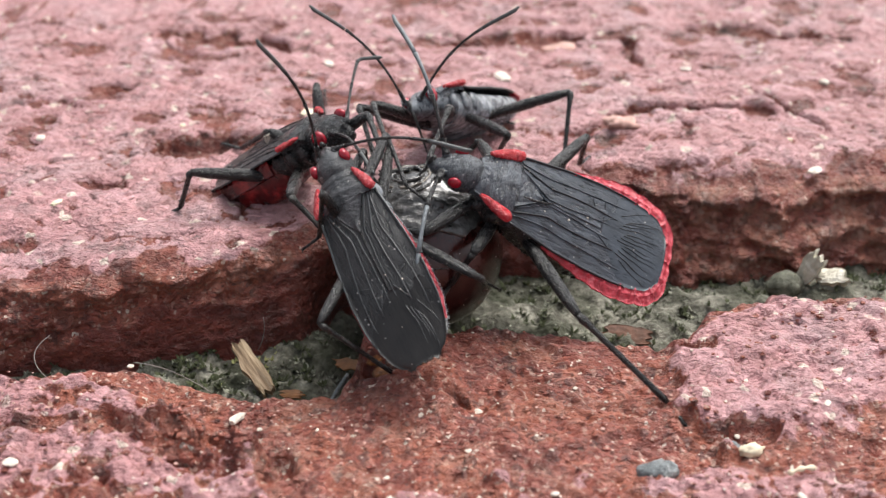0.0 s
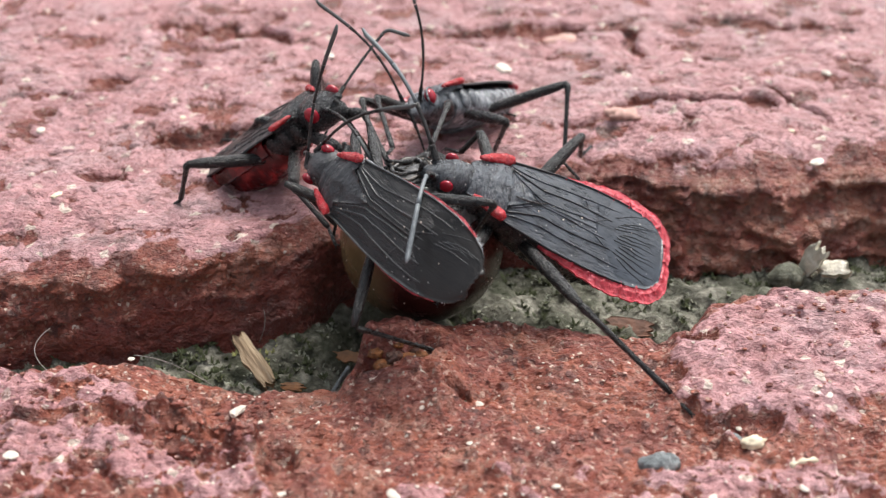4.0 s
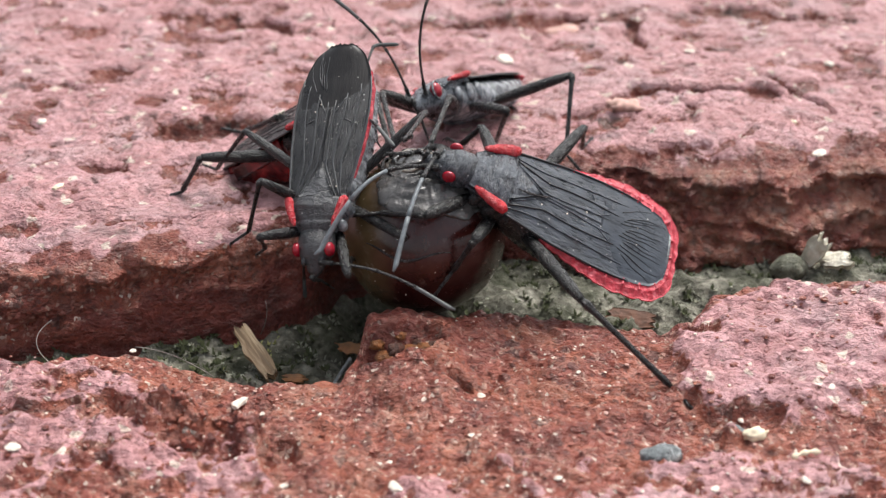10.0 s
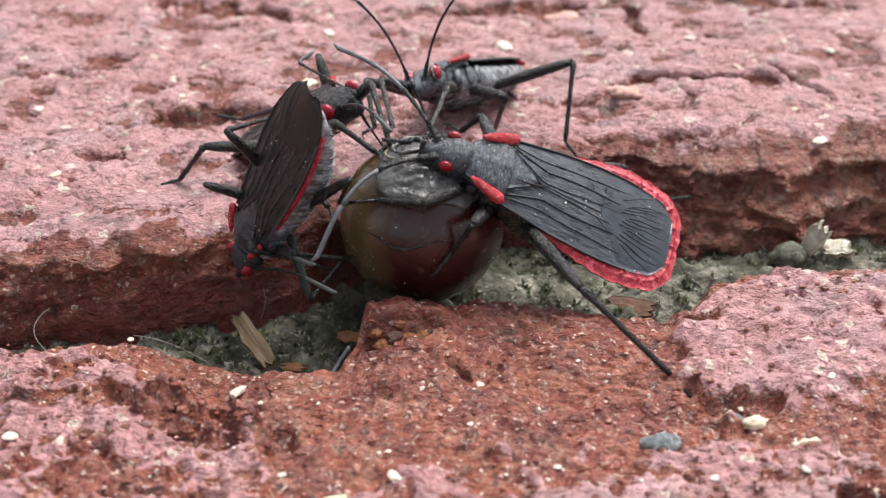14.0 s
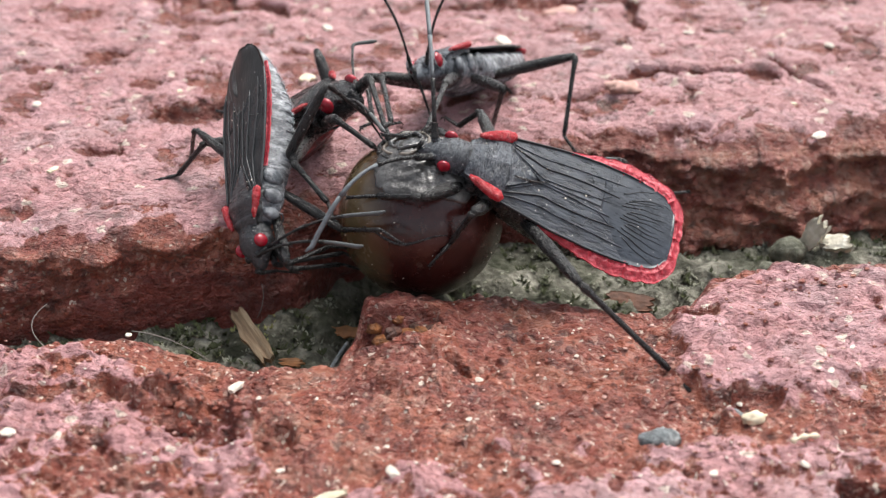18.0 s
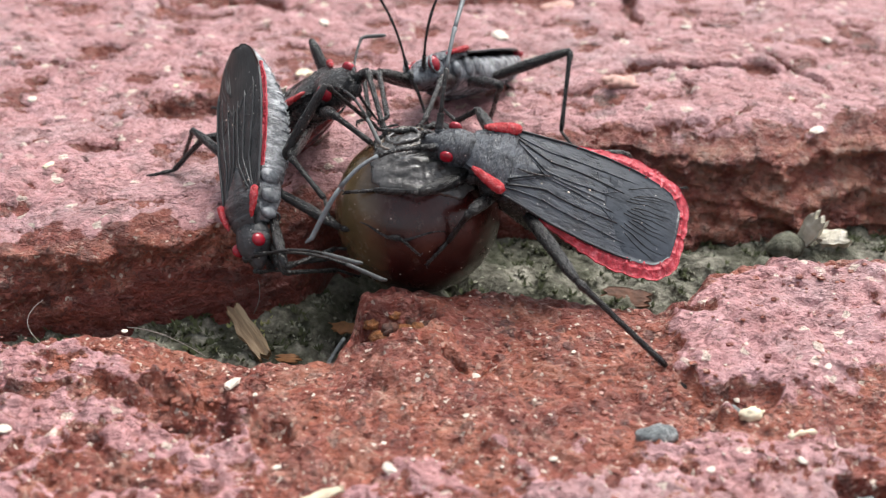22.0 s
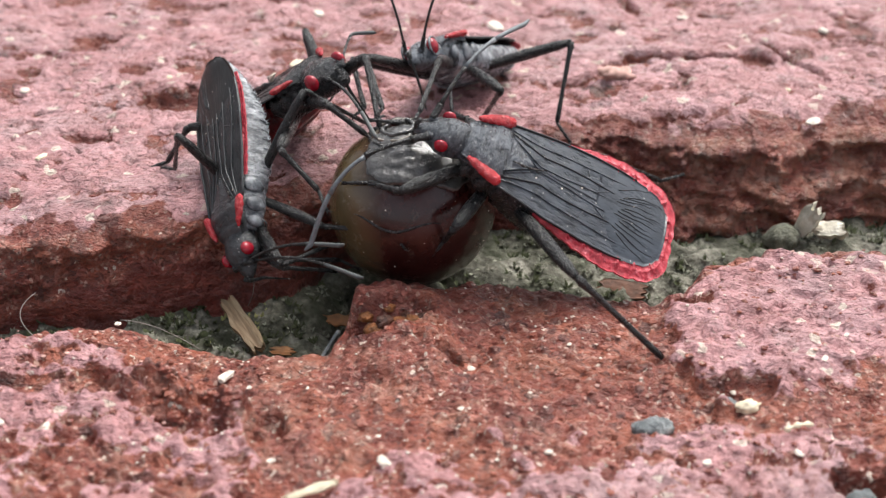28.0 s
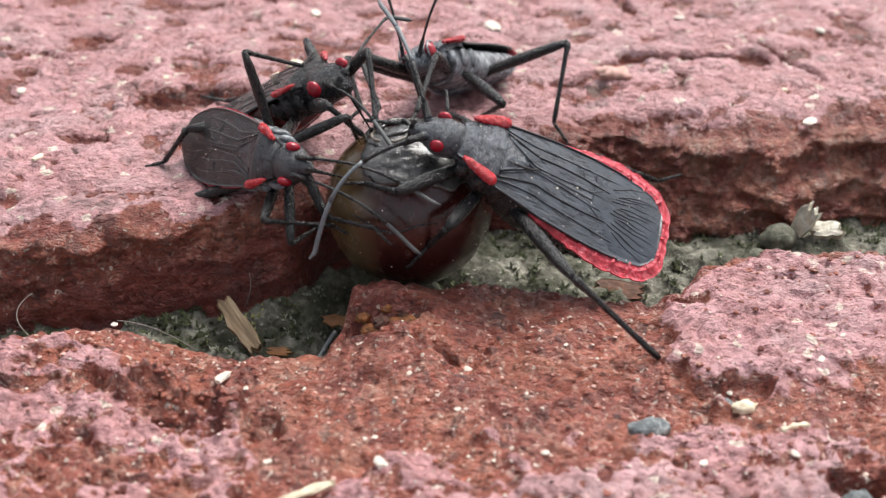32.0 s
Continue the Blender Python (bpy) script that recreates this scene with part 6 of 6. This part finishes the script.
def make_chip(x, y, z, size, seed, material=None, label="small white mineral chip on the red brick"):
    rng = random.Random(seed)
    ob = new("mineral_chip", mesh_of("mineral_chip", *moved(lump(rng, size * 0.72, 0.4, 8), Matrix.Diagonal((rng.uniform(0.9, 1.5), rng.uniform(0.65, 1.0), rng.uniform(0.6, 1.0), 1.0))), shade=False))
    ob.data.materials.append(material or CHALK)
    ob.matrix_basis = pose(x * MM, y * MM, (z + size * 0.15) * MM, 0, 0, rng.uniform(0, 360))
    return tagged(ob, label, "mineral chip", group="mineral chips on the bricks")


make_stone("grey_pebble", 9.0, -12.5, front_z(9.0, -12.5), 1.75, 0.95, 0.75, 12, SLATE, "small blue-grey stone lying on the spalled brick", "pebble", 3)
make_stone("grey_pebble", 18.2, 4.5, joint_z(18.2, 4.5), 1.9, 1.5, 1.3, 20, GREENSTONE, "rounded grey-green pebble in the mossy joint", "pebble", 8)
make_stone("grey_pebble", 17.0, 3.6, joint_z(17.0, 3.6), 1.2, 1.0, 0.9, 50, GREENSTONE, "small grey-green pebble in the mossy joint", "pebble", 12)
make_stone("grey_pebble", 1.75, -8.5, front_z(1.75, -8.5) - 0.12, 1.15, 0.5, 0.4, 70, GREENSTONE, "dull grey stone set in the red brick", "pebble", 15)
make_stone("grey_pebble", 12.1, -10.9, front_z(12.1, -10.9) - 0.1, 0.8, 0.6, 0.5, 0, SLATE, "dull grey stone in a brick hollow", "pebble", 16)
make_stone("grey_pebble", 15.9, -15.6, front_z(15.9, -15.6), 1.3, 0.9, 0.8, 30, SLATE, "dark grey stone in a brick hollow", "pebble", 17)
make_stone("tan_stone", 10.8, 14.3, back_z(10.8, 14.3), 1.8, 1.3, 0.7, 10, ROSEGRIT, "tan pink stone set in the weathered brick", "pebble", 21, 2.6)
make_stone("tan_stone", 8.7, 27.6, back_z(8.7, 27.6), 2.6, 1.6, 0.9, 10, ROSEGRIT, "tan pink stone set in the weathered brick", "pebble", 22)
make_stone("rust_nodule", -0.6, -5.6, front_z(-0.6, -5.6) - 0.08, 1.5, 0.7, 0.5, 5, OCHRE, "rust-orange mineral nodule in a brick pocket", "mineral nodule", 31)
make_stone("rust_nodule", -1.5, -5.8, front_z(-1.5, -5.8) - 0.12, 1.1, 0.8, 0.6, -10, OCHRE, "rust-orange mineral nodule in a brick pocket", "mineral nodule", 32)
make_stone("rust_nodule", 0.4, -5.5, front_z(0.4, -5.5) - 0.1, 0.8, 0.6, 0.5, 30, RUST, "rust-brown mineral nodule in a brick pocket", "mineral nodule", 33)

for _i, (_x, _y, _s) in enumerate([(-1.9, -5.3, 0.5), (-1.1, -6.2, 0.6), (-0.2, -5.2, 0.45), (0.1, -6.0, 0.5), (-2.0, -6.2, 0.4), (0.7, -5.3, 0.35), (-0.9, -5.1, 0.4)]):
    make_stone("rust_nodule", _x, _y, front_z(_x, _y) - 0.05, _s * 1.3, _s, _s * 0.8, 40 * _i, OCHRE if _i % 3 == 0 else RUST, "small rust-brown crumb in a brick pocket", "mineral nodule", 60 + _i, 2.0)

for _i, (_x, _y, _s) in enumerate([(-7.14, -9.36, 0.45), (-4.88, -14.14, 0.30), (-0.8, -14.5, 0.36), (-1.5, -12.75, 0.20), (-1.1, -12.7, 0.18), (2.44, -8.67, 0.26), (3.0, -8.5, 0.17), (12.0, -10.2, 0.24), (12.5, -10.1, 0.2),
                                   (13.9, -14.2, 0.28), (2.0, -11.4, 0.26), (-12.1, -5.9, 0.22), (-15.0, -12.6, 0.4), (16.2, -9.0, 0.22), (12.2, -8.7, 0.16), (17.6, -7.2, 0.2), (6.4, -7.4, 0.14), (-10.5, -8.3, 0.2),
                                   (10.6, -14.6, 0.24), (5.0, -14.3, 0.22), (-9.4, -9.0, 0.17), (-6.2, -9.8, 0.14), (-3.9, -10.2, 0.15), (4.6, -10.6, 0.13)]):
    make_chip(_x, _y, front_z(_x, _y), _s, 40 + _i)
for _i, (_x, _y, _s) in enumerate([(-17.9, 5.0, 0.5), (4.6, 22.0, 0.8), (-6.2, 24.4, 0.6), (-6.8, 17.2, 0.85), (20.4, 9.5, 0.5), (16.0, 23.0, 0.4), (-13.5, 14.5, 0.35), (24.0, 21.0, 0.5), (-21.0, 13.0, 0.4), (19.8, 12.6, 0.3), (6.0, 18.5, 0.35)]):
    make_chip(_x, _y, back_z(_x, _y), _s, 80 + _i, CHALK if _i % 3 else CREAM, "pale mineral chip set in the pink brick")


def make_splinter(name, a, b, wide, thick, material, label, category, seed):
    """A flat, ragged piece of wood or straw from a to b."""
    a, b = Vector(a), Vector(b)
    n = 16
    length = (b - a).length
    def wood(u, v):
        w = wide * (0.80 + 0.20 * math.sin(math.pi * u)) * (1 + 0.35 * noise.noise(Vector((u * 4, v * 0.6, seed))))
        fray = (0.30 * length * noise.noise(Vector((v * 3.4, seed * 1.7, 0.0))) + 0.10 * length * noise.noise(Vector((v * 11, seed, 4.0)))) * (abs(u - 0.5) * 2) ** 3
        return (u * length + fray, (v - 0.5) * w, thick * (0.6 - (v - 0.5) ** 2) + 0.25 * thick * noise.noise(Vector((u * 3, v * 9, seed))))
    ob = new(name, mesh_of(name, *sheet(wood, [i / n for i in range(n + 1)], [j / 14 for j in range(15)], thick)))
    ob.data.materials.append(material)
    ob.matrix_basis = aim(a * MM, b * MM, Vector((0, -0.5, 1)))
    return tagged(ob, label, category)


make_splinter("wood_splinter", (-8.2, -2.3, -1.35), (-6.45, -4.9, -2.05), 0.80, 0.32, WOOD, "weathered tan wood splinter lying in the mossy joint", "wood splinter", 4)
make_splinter("straw", (-4.1, -16.0, front_z(-4.1, -16.0) + 0.15), (-2.4, -15.5, front_z(-2.4, -15.5) + 0.15), 0.3, 0.12, CREAM, "short pale straw fragment on the red brick", "straw", 6)
make_splinter("dead_leaf", (-3.9, -2.0, -2.4), (-2.7, -2.3, -2.3), 0.55, 0.10, AMBER, "amber brown leaf scrap in the dark joint", "leaf scrap", 9)
make_splinter("dead_leaf", (-6.1, -4.4, -2.3), (-5.2, -4.6, -2.25), 0.4, 0.10, AMBER, "brown leaf scrap in the mossy joint", "leaf scrap", 10)
make_splinter("dead_leaf", (8.9, 1.5, joint_z(8.9, 1.5) + 0.1), (10.9, 0.8, joint_z(10.9, 0.8) + 0.1), 1.0, 0.12, LEAF, "dull brown leaf scrap in the mossy joint", "leaf scrap", 14)
make_splinter("bark_scrap", (-4.9, -5.2, -2.3), (-4.1, -5.4, -2.3), 0.3, 0.15, LICHEN, "grey bark scrap in the mossy joint", "bark scrap", 11)
make_splinter("pale_flake", (19.1, 4.9, joint_z(19.1, 4.9) + 0.1), (19.7, 4.5, joint_z(19.7, 4.5) + 1.7), 1.0, 0.35, DRYFLAKE, "pale bleached dry flake standing beside the pebble", "dry flake", 18)
make_splinter("pale_flake", (19.9, 4.6, joint_z(19.9, 4.6) + 0.3), (21.2, 4.3, joint_z(21.2, 4.3) + 0.5), 0.9, 0.4, DRYFLAKE, "small pale bleached flake beside the pebble", "dry flake", 19)


def make_strand(name, points, radius, material, label, category, n=5):
    ob = new(name, mesh_of(name, *tube([Vector(p) - Vector(points[0]) for p in points], radius, n)))
    ob.data.materials.append(material)
    ob.location = Vector(points[0]) * MM
    return tagged(ob, label, category)


def curve(a, b, c, n=12):
    a, b, c = Vector(a), Vector(b), Vector(c)
    return [a * (1 - t) ** 2 + b * 2 * t * (1 - t) + c * t * t for t in [i / n for i in range(n + 1)]]


_z = front_z(12.8, -11.3)
make_stone("pale_flake", 12.75, -11.35, _z, 0.95, 0.6, 0.5, 15, CREAM, "small cream dry flake lying on the red brick", "dry flake", 27, 2.2)
_z = front_z(14.3, -12.9)
make_strand("dry_curl", curve((13.7, -13.0, _z + 0.1), (14.2, -12.8, _z + 0.3), (14.8, -12.7, _z + 0.12)), [0.09 + 0.04 * math.sin(i * 1.4) for i in range(13)], CREAM, "curled cream dry flake on the brick", "dry flake", 8)
make_strand("fibre", curve((-16.6, -2.4, -0.6), (-17.8, -3.8, -0.9), (-15.9, -4.4, -1.9)), 0.025, FIBRE, "thin pale fibre clinging to the brick edge", "fibre")
make_strand("fibre", curve((-7.2, -1.2, -0.4), (-7.0, -1.6, -1.0), (-7.5, -1.5, -2.0)), 0.02, FIBRE, "thin pale fibre clinging to the brick edge", "fibre")
make_strand("stem", curve((-12.2, -5.2, -0.1), (-10.9, -4.6, -0.6), (-9.0, -5.3, -1.6)), 0.020, FIBRE, "thin dry green stem across the joint", "stem")
make_strand("twig", curve((-4.4, -6.6, -2.6), (-3.9, -5.5, -1.9), (-3.2, -4.0, -1.6)), 0.11, SLATE, "dark thin twig in the joint", "twig")
make_strand("twig", curve((-3.9, -6.9, -2.5), (-3.4, -5.6, -2.0), (-3.0, -4.4, -1.9)), 0.08, SLATE, "dark thin twig in the joint", "twig")


def scatter(name, count, box, height, sizes, material, label, keep, seed, flat=0.5):
    rng = random.Random(seed)
    verts, faces = [], []
    xs = np.array([rng.uniform(box[0], box[1]) for _ in range(count)])
    ys = np.array([rng.uniform(box[2], box[3]) for _ in range(count)])
    zs, ok = height(xs, ys), keep(xs, ys)
    for x, y, z, k in zip(xs, ys, zs, ok):
        if not k:
            continue
        s = rng.uniform(*sizes) * rng.uniform(0.5, 1.0)
        v, f = lump(rng, s, flat, 5)
        n = len(verts)
        verts += [(x + p[0], y + p[1], z + p[2] + s * 0.05) for p in v]
        faces += [tuple(i + n for i in q) for q in f]
    ob = new(name, mesh_of(name, verts, faces, shade=False))
    ob.data.materials.append(material)
    return tagged(ob, label, name.replace("_", " "), kind="stuff")


on_front = lambda x, y: y < along(x, FRONT_EDGE) - 0.5
scatter("pale_grit", 700, (-20, 22, -17, -1), lambda x, y: front_top(x, y)[0], (0.025, 0.085), CHALK, "fine white grit strewn over the spalled brick", on_front, 201)
scatter("rose_grit", 700, (-20, 22, -17, -1), lambda x, y: front_top(x, y)[0], (0.04, 0.12), ROSEGRIT, "crumbled rose-red brick grit on the bricks", on_front, 202)
scatter("brick_crumb", 1100, (-20, 22, -17, -1), lambda x, y: front_top(x, y)[0], (0.05, 0.20), BRICK, "crumbled red brick grit on the bricks", on_front, 203)
scatter("brick_crumb", 60, (-10.6, -6.4, -12.9, -9.9), lambda x, y: front_top(x, y)[0], (0.10, 0.42), BRICK, "rough dark red crumbs in the broken brick skin", lambda x, y: groove(x, y, -9.8, -10.7, -6.9, -12.0, 1.3, 1.0) > 0.3, 205, 0.7)
in_joint = lambda x, y: (y > along(x, FRONT_EDGE) + 0.2) & (y < along(x, BACK_EDGE) - 0.6) & (np.hypot(x - SEED_AT.x, y - SEED_AT.y) > 2.2)
scatter("joint_grit", 550, (-18, 24, -8, 9), joint_height, (0.05, 0.17), LICHEN, "pale grey mortar crumbs in the mossy joint", in_joint, 204)


def make_moss(name, count, material, label, box, seed, size):
    """Tufts of short leafy shoots in the joint."""
    rng = random.Random(seed)
    verts, faces = [], []
    for _ in range(count):
        x = rng.uniform(box[0], box[1])
        lo, hi = float(along(x, FRONT_EDGE)), float(along(x, BACK_EDGE))
        y = lo + (hi - lo) * rng.betavariate(1.3, 0.9)
        if noise.noise(Vector((x * 0.45, y * 0.6, seed))) < -0.05 or (Vector((x, y)) - Vector((SEED_AT.x, SEED_AT.y))).length < 1.8:
            continue
        z = joint_z(x, y)
        for k in range(7):
            a, h = rng.uniform(0, 6.28), rng.uniform(0.5, 1.0) * size
            tip = Vector((math.cos(a) * 0.7, math.sin(a) * 0.7, rng.uniform(0.35, 1.0))) * h
            side = Vector((-math.sin(a), math.cos(a), 0)) * 0.22 * h
            b, n = Vector((x, y, z - 0.05)), len(verts)
            verts += [b, b + tip * 0.5 + side, b + tip, b + tip * 0.5 - side, b + tip * 0.5 + Vector((0, 0, 0.1 * h))]
            faces += [(n, n + 1, n + 4), (n + 1, n + 2, n + 4), (n + 2, n + 3, n + 4), (n + 3, n, n + 4), (n, n + 3, n + 2, n + 1)]
    ob = new(name, mesh_of(name, verts, faces, shade=False))
    ob.data.materials.append(material)
    return tagged(ob, label, "moss", kind="stuff")


make_moss("moss", 1300, MOSS, "dark olive moss filling the brick joint", (-21, 27), 5, 0.42)
make_moss("moss", 70, STRAWGREEN, "yellow-green moss at the edge of the joint", (-9.0, -6.8), 21, 0.28)
make_moss("lichen", 1300, LICHEN, "pale grey-green lichen crumbs in the joint", (-21, 27), 9, 0.30)


def motions():
    """All that moves: the clambering bug with its legs, and every antenna."""
    walk(mover, MOVER_ROWS)
    tables = {("front", "left"): MOVER_FRONT_LEFT, ("middle", "left"): MOVER_MIDDLE_LEFT, ("hind", "left"): MOVER_HIND_LEFT,
              ("front", "right"): MOVER_FRONT_RIGHT, ("middle", "right"): MOVER_MIDDLE_RIGHT, ("hind", "right"): MOVER_HIND_RIGHT}
    times = sorted({t for t, m in MOVER_ROWS} | {0.0, 1.0, 2.0, 4.2, 4.9, 6.5, 7.5, 15.2, 15.8, 19.0, 23.0, 26.5, 31.5})
    for (which, side), (f, t, *_) in mover_legs.items():
        table = [(r[0], *r[1], *r[2]) for r in tables[which, side]]
        hip = hip_of(which, 1 if side == "left" else -1, mover)
        a, b = LEG_SIZE[which][0] * MM, LEG_SIZE[which][1] * MM
        fr, tr = [], []
        for time in times:
            v = sample(table, time)
            k1, k2 = leg_key(body_at(MOVER_ROWS, time), hip, a, b, mm(v[:3]), mm(v[3:]))
            fr.append((time, k1))
            tr.append((time, k2))
        walk(f, fr)
        walk(t, tr)
    walk_bug(feeder, FEEDER_ROWS, feeder_legs, {"hind_right": FEEDER_STEP, "middle_left": FEEDER_SHIFT})
    walk_bug(climber, CLIMBER_ROWS, climber_legs)
    walk_bug(far_bug, FAR_ROWS, far_legs)
    walk_antenna(feeder_antennae[1], feeder, FEEDER_ROWS, 1, FEEDER_LEFT)
    walk_antenna(feeder_antennae[-1], feeder, FEEDER_ROWS, -1, FEEDER_RIGHT)
    walk_antenna(climber_antennae[1], climber, CLIMBER_ROWS, 1, CLIMBER_LEFT, (1, 0, 0))
    walk_antenna(climber_antennae[-1], climber, CLIMBER_ROWS, -1, CLIMBER_RIGHT)
    walk_antenna(far_antennae[1], far_bug, FAR_ROWS, 1, FAR_LEFT)
    walk_antenna(far_antennae[-1], far_bug, FAR_ROWS, -1, FAR_RIGHT)
    walk_antenna(mover_antennae[1], mover, MOVER_ROWS, 1, MOVER_LEFT)
    walk_antenna(mover_antennae[-1], mover, MOVER_ROWS, -1, MOVER_RIGHT)


motions()
